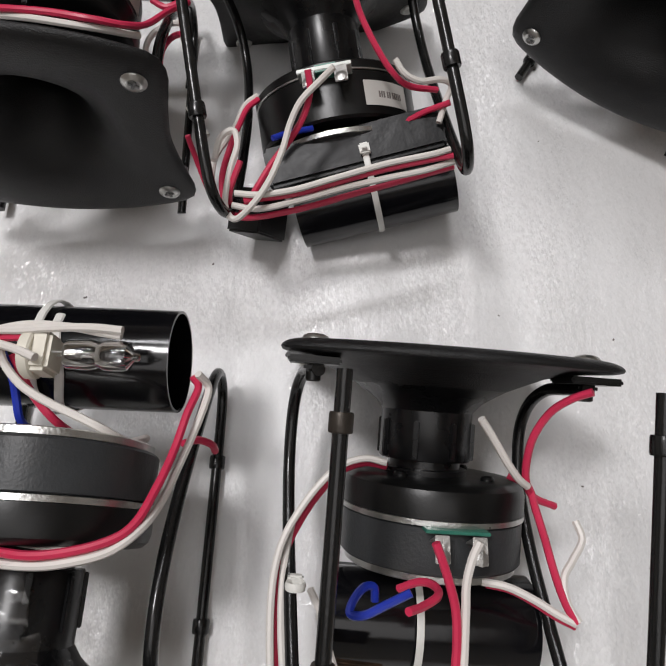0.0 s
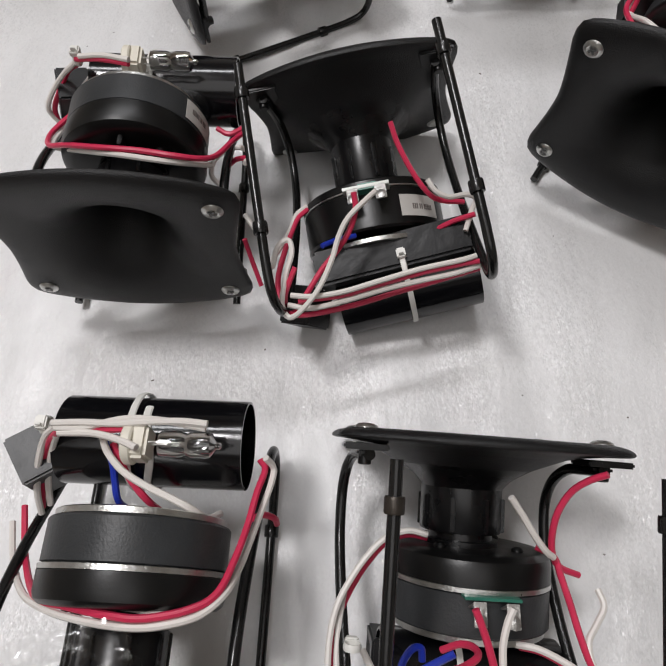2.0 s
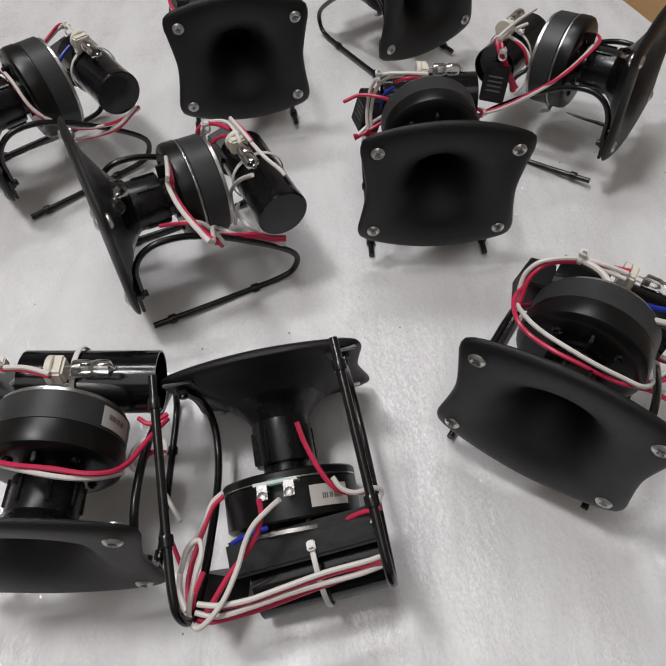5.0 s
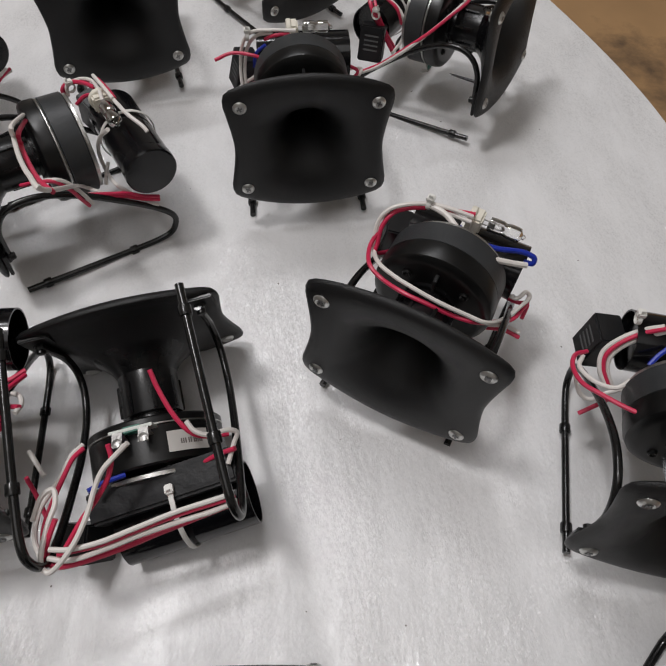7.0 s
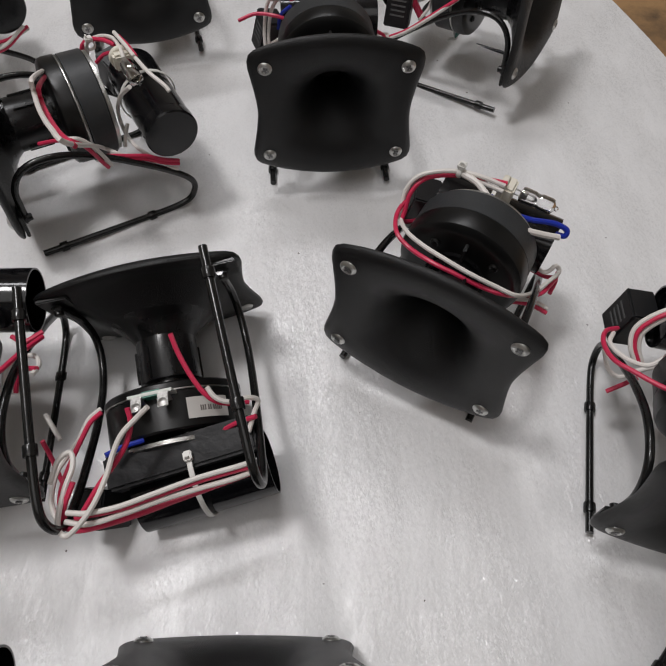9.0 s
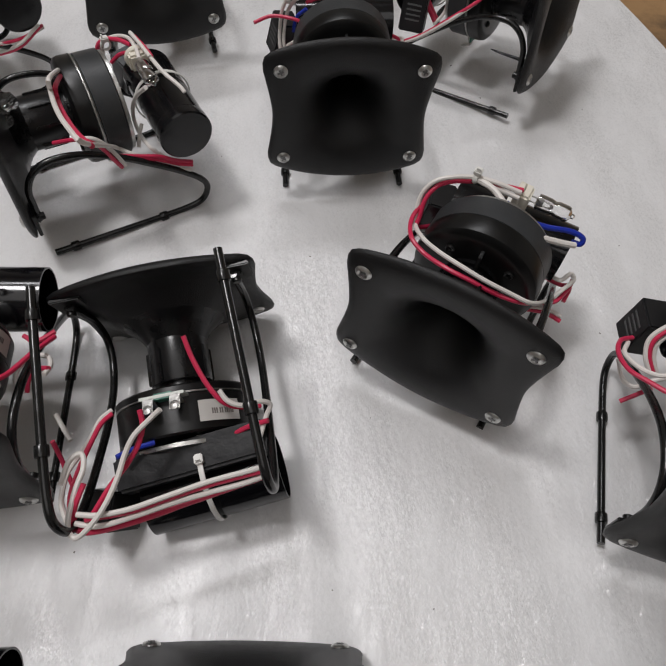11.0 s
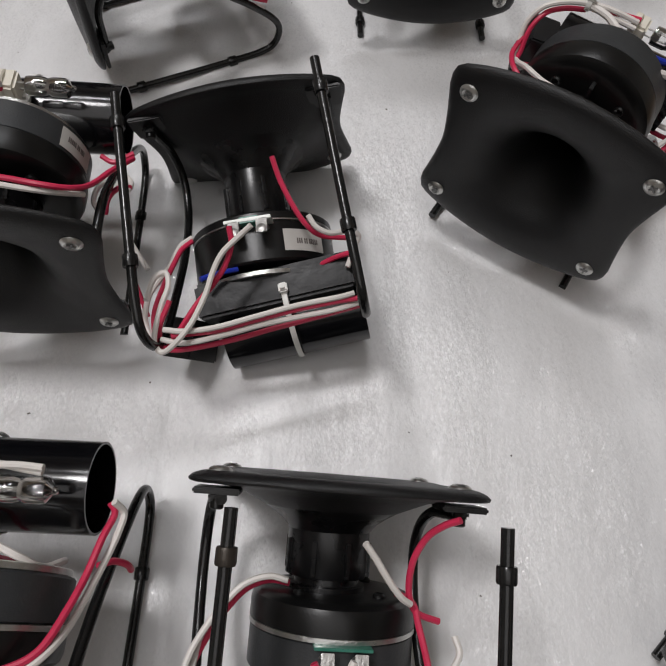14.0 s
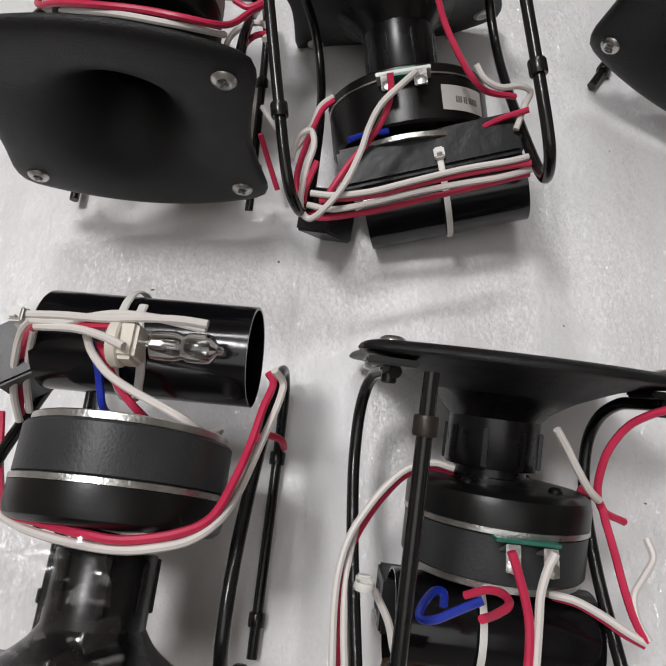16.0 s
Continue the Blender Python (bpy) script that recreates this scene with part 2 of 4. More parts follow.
slab("ceiling", (-2.3, -2.3, 2.4), (2.7, 2.9, 2.5), WALL, "plain light ceiling")


def foam_edge(y):
    """Where the sheet's long edge runs."""
    return 0.475 - 0.10 * max(0.0, y - 0.35) ** 1.0 - 0.42 * max(0.0, y - 0.55) ** 1.45


def foam_height(x, y):
    h = 0.0020 * noise.noise((x * 26 + y * 3, y * 5, 0.3)) + 0.0007 * noise.noise((x * 70, y * 14, 1.7))
    return min(h, 0.0003) - 0.0004


def build_foam():
    nx, ny, x0, y0, y1 = 260, 300, -0.75, -0.55, 1.25
    verts, faces = [], []
    for j in range(ny + 1):
        y = y0 + (y1 - y0) * j / ny
        x1 = foam_edge(y)
        for i in range(nx + 1):
            x = x0 + (x1 - x0) * i / nx
            verts.append((x, y, foam_height(x, y)))
    w = nx + 1
    for j in range(ny):
        for i in range(nx):
            a = j * w + i
            faces.append((a, a + 1, a + 1 + w, a + w))
    n = len(verts)
    loop = [i for i in range(w)] + [j * w + nx for j in range(1, ny + 1)] + [ny * w + i for i in range(nx - 1, -1, -1)] + [j * w for j in range(ny - 1, 0, -1)]
    for k in loop:
        x, y, z = verts[k]
        verts.append((x, y, -0.0055))
    for k in range(len(loop)):
        m = (k + 1) % len(loop)
        faces.append((loop[k], n + k, n + m, loop[m]))
    faces.append(tuple(n + k for k in reversed(range(len(loop)))))
    ob = link_mesh("foam_sheet", mesh("foam_sheet", FOAM, verts, faces))
    return tagged(ob, "thin white rippled packing foam sheet laid on the boards", "packing foam")


build_foam()

# ---- horn tweeters ----
AXIS = 0.0695
QUARTER = [(0.0485, 0), (0.0496, 0.012), (0.0516, 0.024), (0.0530, 0.033), (0.0512, 0.0402), (0.044, 0.0443), (0.030, 0.0485), (0.014, 0.0512), (0.0001, 0.0520)]
SEGMENTS = 96


def outline_radii():
    line = curve_points([(QUARTER[1][0], -QUARTER[1][1], 0)] + [(x, z, 0) for x, z in QUARTER] + [(-QUARTER[-2][0], QUARTER[-2][1], 0)], 12)
    pairs = sorted((math.atan2(p.y, p.x), p.length) for p in line)
    angles, radii = [a for a, _ in pairs], [r for _, r in pairs]
    out = []
    for i in range(SEGMENTS):
        a = 2 * math.pi * i / SEGMENTS
        q = abs(math.asin(abs(math.sin(a))))
        out.append(float(np.interp(q, angles, radii)))
    return out


def horn_shape():
    outline = outline_radii()
    depth = [0.0, 0.015, 0.03, 0.05, 0.08, 0.12, 0.16, 0.20, 0.25, 0.30, 0.35, 0.40, 0.45, 0.50, 0.55, 0.60, 0.65, 0.70, 0.75, 0.80, 0.85]
    front = [(0.0, 0.0505, 0.0092), (0.0, 0.0440, 0.0097)] + [(w, 0.0360 * (1 - w) ** 3.2, 0.0100) for w in depth] + [(0.90, 0.0003, 0.0145), (0.935, 0.0007, 0.0145), (0.965, 0.0014, 0.0145), (0.985, 0.0022, 0.0145), (0.996, 0.0030, 0.0145), (1.0, 0.0038, 0.0145)]
    back = [(0.993, 0.0046, 0.0160), (0.97, 0.0051, 0.0160), (0.86, 0.0055, 0.0160), (0.74, 0.0064, 0.0160), (0.60, 0.0082, 0.0160), (0.45, 0.0115, 0.0160), (0.31, 0.0143, 0.0160), (0.18, 0.0175, 0.0160), (0.08, 0.0204, 0.0160), (0.0, 0.0242, 0.0160), (0.0, 0.0436, 0.0160), (0.0, 0.0441, 0.0157), (0.0, 0.0443, 0.0126), (0.0, 0.0475, 0.0126), (0.0, 0.0477, 0.0150), (0.0, 0.0505, 0.0150)]
    verts, faces = [], []
    rings = front + back
    for w, y, r in rings:
        for i in range(SEGMENTS):
            a = 2 * math.pi * i / SEGMENTS
            round_one, shaped = r + (0.051 - r) * w, r + (outline[i] - r) * w
            radius = round_one + (shaped - round_one) * w ** 1.6
            verts.append((radius * math.cos(a), y, radius * math.sin(a)))
    for k in range(len(rings) - 1):
        for i in range(SEGMENTS):
            j = (i + 1) % SEGMENTS
            faces.append((k * SEGMENTS + j, k * SEGMENTS + i, (k + 1) * SEGMENTS + i, (k + 1) * SEGMENTS + j))
    faces.append(tuple(range(SEGMENTS)))
    return verts, faces, (len(front) + 6) * SEGMENTS


def arc_patch(r, width, half):
    """A thin curved strip round the y axis."""
    verts, faces, n = [], [], 10
    for q in (r, r + 0.0002):
        for i in range(n + 1):
            a = math.radians(-half + 2 * half * i / n)
            for y in (-width / 2, width / 2):
                verts.append((q * math.sin(a), y, q * math.cos(a)))
    w = 2 * (n + 1)
    for i in range(n):
        k = 2 * i
        faces += [(w + k, w + k + 1, w + k + 3, w + k + 2), (k + 2, k + 3, k + 1, k), (k, w + k, w + k + 2, k + 2), (k + 1, k + 3, w + k + 3, w + k + 1)]
    faces += [(0, 1, w + 1, w), (w - 2, 2 * w - 2, 2 * w - 1, w - 1)]
    return verts, faces


def screw_shape():
    return lathe([(0.0043, 0.0006), (0.0043, -0.0004), (0.0038, -0.0011), (0.0026, -0.0017), (0.0022, -0.0015), (0.0012, -0.0013)], 24)


def cross_shape():
    return join(box(0.0036, 0.0006, 0.0009, 0.0001), box(0.0009, 0.0006, 0.0036, 0.0001))


LEG_LINE = [(0, 0.0095, 0.034), (0, 0.0095, 0.046), (0, 0.0105, 0.058), (0, 0.0165, 0.0685), (0, 0.0275, 0.0735), (0, 0.045, 0.0715), (0, 0.066, 0.0615), (0, 0.084, 0.0495), (0, 0.101, 0.037), (0, 0.1135, 0.0255), (0, 0.1175, 0.0165), (0, 0.1135, 0.0070), (0, 0.104, 0.0035), (0, 0.085, 0.0025), (0, 0.048, 0.0022), (0, 0.0095, 0.0022)]



def horn_mesh():
    """The grained horn with its smoother neck."""
    verts, faces, first = horn_shape()
    me = mesh("horn", PLASTIC, verts, faces)
    me.materials.append(SMOOTH)
    for k in range(first, len(me.polygons) - 1):
        me.polygons[k].material_index = 1
    return me


COMMON = {
    "horn": horn_mesh(),
    "rib": mesh("rib", SMOOTH, *box(0.0018, 0.0150, 0.0016, 0.0003), False),
    "fin": mesh("fin", PLASTIC, *box(0.0018, 0.0055, 0.0095, 0.0003), False),
    "bar": mesh("bar", WRAP, *box(0.074, 0.0170, 0.0160, 0.0016)),
    "throat": mesh("throat", THROAT_SHADE, *lathe([(0.0100, 0.0500), (0.0060, 0.0495), (0.0004, 0.0480)], 32)),
    "screw": mesh("screw", ZINC, *screw_shape()),
    "cross": mesh("cross", RECESS_SHADE, *cross_shape(), False),
    "housing": mesh("housing", HOUSING, *lathe([(0.0150, 0.0500), (0.0290, 0.0500), (0.0326, 0.0505), (0.0347, 0.0520), (0.0355, 0.0545), (0.0355, 0.0607)], 72)),
    "ring": mesh("ring", ZINC, *lathe([(0.0345, 0.0608), (0.0356, 0.0609), (0.0356, 0.0626), (0.0345, 0.0629)], 72)),
    "magnet": mesh("magnet", FERRITE, *lathe([(0.0340, 0.0630), (0.0350, 0.0634), (0.0350, 0.0768), (0.0342, 0.0776)], 72)),
    "dull_ring": mesh("dull_ring", HOUSING, *lathe([(0.0345, 0.0608), (0.0350, 0.0609), (0.0350, 0.0629), (0.0345, 0.0630)], 72)),
    "slim_ring": mesh("slim_ring", ZINC, *lathe([(0.0345, 0.0608), (0.0355, 0.0612), (0.0355, 0.0619), (0.0345, 0.0629)], 72)),
    "housing_thin": mesh("housing_thin", HOUSING, *lathe([(0.0150, 0.0500), (0.0300, 0.0500), (0.0345, 0.0504), (0.0352, 0.0512), (0.0352, 0.0542)], 72)),
    "ring_thin": mesh("ring_thin", ZINC, *lathe([(0.0345, 0.0543), (0.0353, 0.0544), (0.0353, 0.0551), (0.0345, 0.0553)], 72)),
    "magnet_long": mesh("magnet_long", HOUSING, *lathe([(0.0340, 0.0554), (0.0350, 0.0557), (0.0350, 0.0735), (0.0340, 0.0745)], 72)),
    "plate": mesh("plate", ZINC, *lathe([(0.0325, 0.0777), (0.0331, 0.0780), (0.0331, 0.0799), (0.0324, 0.0803), (0.010, 0.0803)], 72)),
    "driver_screw": mesh("driver_screw", HOUSING, *lathe([(0.0026, 0.0006), (0.0026, -0.0006), (0.0020, -0.0013), (0.0012, -0.0009), (0.0010, -0.0004)], 16)),
    "leg": mesh("leg", PAINT, *sweep(LEG_LINE, 0.0021, 12, 8)),
    "collar": mesh("collar", PAINT, *lathe([(0.0021, -0.0027), (0.0030, -0.0026), (0.0032, -0.0020), (0.0032, 0.0020), (0.0030, 0.0026), (0.0021, 0.0027)], 16)),
    "worn_collar": mesh("worn_collar", WORN, *lathe([(0.0021, -0.0027), (0.0030, -0.0026), (0.0032, -0.0020), (0.0032, 0.0020), (0.0030, 0.0026), (0.0021, 0.0027)], 16)),
    "bracket": mesh("bracket", HOUSING, *join(box(0.016, 0.0022, 0.017, 0.0006), lathe([(0.0024, 0.0008), (0.0024, 0.0060), (0.0018, 0.0064)], 12), box(0.0062, 0.0028, 0.0056, 0.0009, (0, 0.0022, 0)))),
    "sleeve": None,
    "socket": mesh("socket", CERAMIC, *join(box(0.0060, 0.0115, 0.0105, 0.0012), moved(lathe([(0.0066, -0.0018), (0.0072, -0.0012), (0.0072, 0.0012), (0.0066, 0.0018)], 24), Matrix.Translation((-0.0036, 0, 0)) @ Matrix.Rotation(math.pi / 2, 4, "Z")))),
    "relay": mesh("relay", RELAY, *box(0.0155, 0.0190, 0.0265, 0.0009)),
    "board": mesh("board", FRAME, *box(0.0215, 0.0016, 0.0095, 0.0002), False),
    "green_board": mesh("green_board", BOARD, *box(0.0225, 0.0011, 0.0062, 0.0002), False),
    "mask": mesh("mask", BOARD, *box(0.0085, 0.0008, 0.0080, 0.0001), False),
    "terminal": mesh("terminal", TIN, *join(box(0.0048, 0.0008, 0.0080, 0.0002), box(0.0050, 0.0080, 0.0010, 0.0002, (0, 0.0034, -0.0036)), moved(lathe([(0.0022, -0.0004), (0.0024, 0.0002), (0.0015, 0.0007), (0.0003, 0.0009)], 12), Matrix.Translation((0, 0.0055, -0.0042)) @ Matrix.Rotation(-math.pi / 2, 4, "X")))),
    "print": mesh("print", PRINT, *box(0.0002, 0.011, 0.0012, 0), False),
    "label": mesh("label", PAPER, *arc_patch(0.0352, 0.0104, 18)),
    "ink": mesh("ink", INK, *join(*[moved(arc_patch(0.0354, 0.0026, 0.55), Matrix.Rotation(math.radians(a), 4, "Y")) for a in (-11, -9.2, -7.4, -5.6, -3.8, -1.0, 0.8, 3.6, 5.4, 7.2)])),
    "cap": mesh("cap", TAPE, *moved(lathe([(0.0167, -0.0070), (0.0169, -0.0060), (0.0169, 0.0), (0.0160, 0.0010), (0.0100, 0.0014), (0.0002, 0.0015)], 40), Matrix.Rotation(-math.pi / 2, 4, "Z"))),
}


def bulb_shape():
    return lathe([(0.0020, 0.0015), (0.0041, 0.0022), (0.0044, 0.0032), (0.0044, 0.0090), (0.0040, 0.0103), (0.0037, 0.0112), (0.0040, 0.0121), (0.0044, 0.0132), (0.0044, 0.0180), (0.0040, 0.0196), (0.0026, 0.0205), (0.0014, 0.0212), (0.0013, 0.0224), (0.0004, 0.0230)], 24)


COMMON["bulb"] = mesh("bulb", BULB, *moved(bulb_shape(), Matrix.Rotation(-math.pi / 2, 4, "Z")))
COMMON["filament"] = mesh("filament", TIN, *join(sweep([(-0.003, 0, 0.0018), (0.006, 0, 0.0018), (0.009, 0.0, 0.0016)], 0.0004, 6), sweep([(-0.003, 0, -0.0018), (0.006, 0, -0.0018), (0.009, 0, -0.0016)], 0.0004, 6), sweep([(0.009, 0, 0.0016), (0.0105, 0, 0.0), (0.009, 0, -0.0016)], 0.0007, 6), box(0.004, 0.0016, 0.0052, 0.0003, (0.0035, 0, 0))))


def sleeve_shape():
    """An open tube along x with a plug in one end."""
    r, q, h = 0.0165, 0.0156, 0.034
    return moved(lathe([(q - 0.0006, -h + 0.004), (q, -h), (r, -h), (r, h - 0.006), (r, h), (q, h), (q, h - 0.012)], 48), Matrix.Rotation(-math.pi / 2, 4, "Z"))


COMMON["sleeve"] = mesh("sleeve", GLOSS, *sleeve_shape())
SLEEVE_AT = (0.004, 0.1080, 0.0660)


def wire(name, mat, points, parent, radius=0.00125, label=""):
    return part(name, mesh(name, mat, *sweep(points, radius, 8, 7)), parent, label)


def pair(points, parent, gap=(0, 0, 0.0022), swing=0.0):
    """A red and a white wire side by side, crossing over where swing is not nought."""
    n = len(points)
    a, b = [], []
    for i, p in enumerate(points):
        k = 0.5 * math.cos(swing * i)
        a.append(tuple(p[j] + k * gap[j] for j in range(3)))
        b.append(tuple(p[j] - k * gap[j] for j in range(3)))
    wire("red_wire", RED, a, parent)
    wire("white_wire", WHITE, b, parent)


def tie_ring(parent, m, r, label="white nylon cable tie"):
    """A tie round a bundle of radius r about the local x axis, with its head and cut tail."""
    loop = [(0, r * math.cos(a), r * math.sin(a)) for a in [2 * math.pi * k / 28 for k in range(29)]]
    band = sweep(loop, 0.0005, 6, 1, False)
    band = [(v[0] * 2.8, v[1], v[2]) for v in band[0]], band[1]
    head = box(0.0042, 0.0048, 0.0032, 0.0006, (0, 0, r + 0.0010))
    tail = box(0.0022, 0.0008, 0.0030, 0.0002, (0, -0.0012, r + 0.0028))
    return part("cable_tie", mesh("cable_tie", NYLON, *join(band, head, tail)), parent, label, m)


def tweeter(m, label, wires=None, splay=(0.0, 0.0), out=(0.0, 0.0), short=0.0, bar=False, sticker=0, capped=False, lean=(0, 0), lamp_shift=(0, 0, 0), thin=False, twist=0, tag="horn tweeters on the foam sheet", relay=(-0.0400, 0.1010, 0.0600, 14, 17), back=0.0, slant=0.0, drive=(0.95, 0.0), neck=(1.0, 0.0), slide=0.0, worn=False, seam_kind="dull", tie=None):
    """One horn tweeter on two bent rods: it faces -y, stands on z = 0, and its mouth is at y = 0. short: how much nearer its driver sits."""
    base = tagged(new("horn_tweeter"), label, "horn tweeter", tag)
    base.matrix_world = m
    up = Matrix.Translation((0, 0, AXIS))
    rear = Matrix.Translation((0, -short, 0))
    tail = rear @ Matrix.Translation((slide, back, 0)) @ Matrix.Rotation(math.radians(slant), 4, "Z")
    horn = part("horn", COMMON["horn"], base, "matt black moulded plastic horn", up @ Matrix.Translation((neck[1], 0, 0)) @ Matrix.Diagonal((neck[0], 1 - short / 0.0505, neck[0], 1)))
    part("throat", COMMON["throat"], horn)
    for k in range(8):
        part("rib", COMMON["rib"], horn, "", Matrix.Rotation(math.radians(22.5 + 45 * k), 4, "Y") @ Matrix.Translation((0, 0.0358, 0.0164)))
    part("fin", COMMON["fin"], horn, "", Matrix.Translation((0, 0.0470, 0.0200)))
    for sx in (-1, 1):
        for sz in (-1, 1):
            s = part("screw", COMMON["screw"], base, "zinc cross-head screw", Matrix.Translation((sx * 0.0425, 0.0004, AXIS + sz * 0.0325)) @ Matrix.Rotation(random.uniform(0, 1.5), 4, "Y"))
            part("cross_recess_shade", COMMON["cross"], s, "", Matrix.Translation((0, -0.0016, 0)))
    kind = ("housing_thin", "ring_thin", "magnet_long") if thin else ("housing", "ring", "magnet")
    driver = part("driver_housing", COMMON[kind[0]], base, "satin black driver housing", rear @ up @ Matrix.Translation((drive[1], 0, 0)) @ Matrix.Rotation(math.radians(twist), 4, "Y") @ Matrix.Diagonal((drive[0], 1, drive[0], 1)))
    bright = thin or seam_kind != "dull"
    part("seam_ring", COMMON[kind[1] if thin or seam_kind == "bright" else seam_kind + "_ring"], driver, "bright metal seam ring" if bright else "dull black seam ring")
    part("magnet", COMMON[kind[2]], driver, "dark grey ferrite magnet")
    part("back_plate", COMMON["plate"], driver, "zinc back plate")
    for k in range(4):
        a = math.radians(45 + 90 * k)
        part("driver_screw", COMMON["driver_screw"], driver, "", Matrix.Translation((0.0235 * math.cos(a), 0.0498, 0.0235 * math.sin(a))))
    if sticker:
        paper = part("sticker", COMMON["label"], driver, "small off-white paper label", Matrix.Rotation(math.radians(sticker), 4, "Y") @ Matrix.Translation((0, 0.0650 if thin else 0.0700, 0)))
        part("print_line", COMMON["ink"], paper, "faded print", Matrix.Translation((0, 0.0005, 0)))
    if capped:
        part("end_cap", COMMON["cap"], base, "black taped tube end", tail @ Matrix.Translation((SLEEVE_AT[0] + 0.0342, SLEEVE_AT[1], SLEEVE_AT[2])))
    for sx, bend, dx, tip in ((-1, splay[0], out[0], lean[0]), (1, splay[1], out[1], lean[1])):
        turn = Matrix.Translation((sx * 0.0415 + dx, 0.01, 0)) @ Matrix.Rotation(math.radians(bend), 4, "Z") @ Matrix.Translation((0, -0.01, 0.037)) @ Matrix.Rotation(math.radians(tip), 4, "Y") @ Matrix.Translation((0, 0, -0.037))
        leg = part("leg", COMMON["leg"], base, "glossy black bent steel rod leg", turn)
        for y in (0.0230, 0.0840):
            part("collar", COMMON["worn_collar" if worn and sx < 0 else "collar"], leg, "", Matrix.Translation((0, y, 0.0023)))
        part("bracket", COMMON["bracket"], base, "black steel bracket with bolt", Matrix.Translation((sx * 0.0425, 0.0068, AXIS - 0.0325)))
        part("nut", COMMON["screw"], base, "zinc bolt end", Matrix.Translation((sx * 0.0425, 0.0064, AXIS + 0.0325)) @ Matrix.Rotation(math.pi, 4, "Z"))
    part("sleeve", COMMON["sleeve"], base, "glossy black plastic tube", tail @ Matrix.Translation(SLEEVE_AT))
    box_at = rear @ Matrix.Translation(relay[:3]) @ Matrix.Rotation(math.radians(relay[3]), 4, "Y") @ Matrix.Rotation(math.radians(relay[4]), 4, "Z")
    case = part("relay", COMMON["relay"], base, "small black relay case with worn print", box_at)
    for k in range(4):
        part("print_line", COMMON["print"], case, "", Matrix.Translation((-0.0079, 0, 0.006 - 0.0035 * k)))
    if bar:
        part("taped_bar", COMMON["bar"], base, "capacitor wrapped in black tape", tail @ Matrix.Translation((0.000, 0.0945, 0.0480)))
    seam = 0.0563 if thin else 0.0632
    if thin:
        part("board", COMMON["board"], driver, "pale circuit board edge", Matrix.Translation((0, seam, -0.0372)))
        part("solder_mask", COMMON["mask"], driver, "green board coating", Matrix.Translation((0.0006, seam + 0.0011, -0.0376)))
        part("solder_mask", COMMON["mask"], driver, "green board coating", Matrix.Translation((0.0006, seam - 0.0011, -0.0376)))
    else:
        part("board", COMMON["green_board"], driver, "thin green circuit board", Matrix.Translation((0, seam, -0.0358)))
    for sx in (-1, 1):
        part("terminal", COMMON["terminal"], driver, "soldered tin terminal", Matrix.Translation((sx * 0.0064, seam + 0.0022, -0.0385)) @ Matrix.Rotation(math.radians(-20), 4, "X"))
    part("bulb_socket", COMMON["socket"], base, "cream ceramic lamp socket", rear @ Matrix.Translation(lamp_shift) @ Matrix.Translation((-0.001, 0.1060, 0.0900)))
    b = part("bulb", COMMON["bulb"], base, "clear glass halogen capsule bulb", rear @ Matrix.Translation(lamp_shift) @ Matrix.Translation((0.0035, 0.1060, 0.0912)))
    part("filament", COMMON["filament"], b, "")
    if bar:
        tie_ring(base, tail @ Matrix.Translation((0.004, 0.1035, 0.0610)) @ Matrix.Rotation(math.radians(165), 4, "X"), 0.0225)
    else:
        tie_ring(base, tail @ Matrix.Translation((-0.002, 0.1080, 0.0660)) @ Matrix.Rotation(math.radians(20), 4, "X"), 0.0182)
    tie_ring(base, Matrix.Translation(tie) if tie else rear @ Matrix.Translation((-0.031, 0.1080, 0.0850)), 0.0030)
    (wires or plain_wires)(base)
    return base


def jitter(points, s=0.0015):
    return [tuple(c + random.uniform(-s, s) for c in p) for p in points]


def plain_wires(base):
    pair(jitter([(-0.034, 0.110, 0.0880), (-0.045, 0.104, 0.0830), (-0.0475, 0.086, 0.0740), (-0.043, 0.066, 0.0770), (-0.033, 0.050, 0.0870), (-0.015, 0.0455, 0.0905), (0.008, 0.0455, 0.0870), (0.026, 0.0475, 0.0740), (0.037, 0.058, 0.0600), (0.0415, 0.078, 0.0510), (0.042, 0.102, 0.0470), (0.034, 0.121, 0.0460)]), base, swing=0.5)
    pair(jitter([(-0.006, 0.060, 0.0320), (0.016, 0.062, 0.0330), (0.033, 0.073, 0.0390), (0.0430, 0.096, 0.0430), (0.040, 0.116, 0.0500)]), base, swing=0.9)
    wire("white_wire", WHITE, jitter([(-0.004, 0.1075, 0.0900), (-0.017, 0.108, 0.0890), (-0.030, 0.110, 0.0885), (-0.040, 0.108, 0.0850)], 0.001), base)
    wire("white_wire", WHITE, jitter([(-0.004, 0.1045, 0.0910), (-0.018, 0.105, 0.0905), (-0.032, 0.107, 0.0895), (-0.042, 0.104, 0.0830)], 0.001), base)
    wire("blue_wire", BLUE, [(-0.015, 0.100, 0.0830), (-0.012, 0.090, 0.0790), (-0.010, 0.082, 0.0700), (-0.009, 0.080, 0.055)], base)


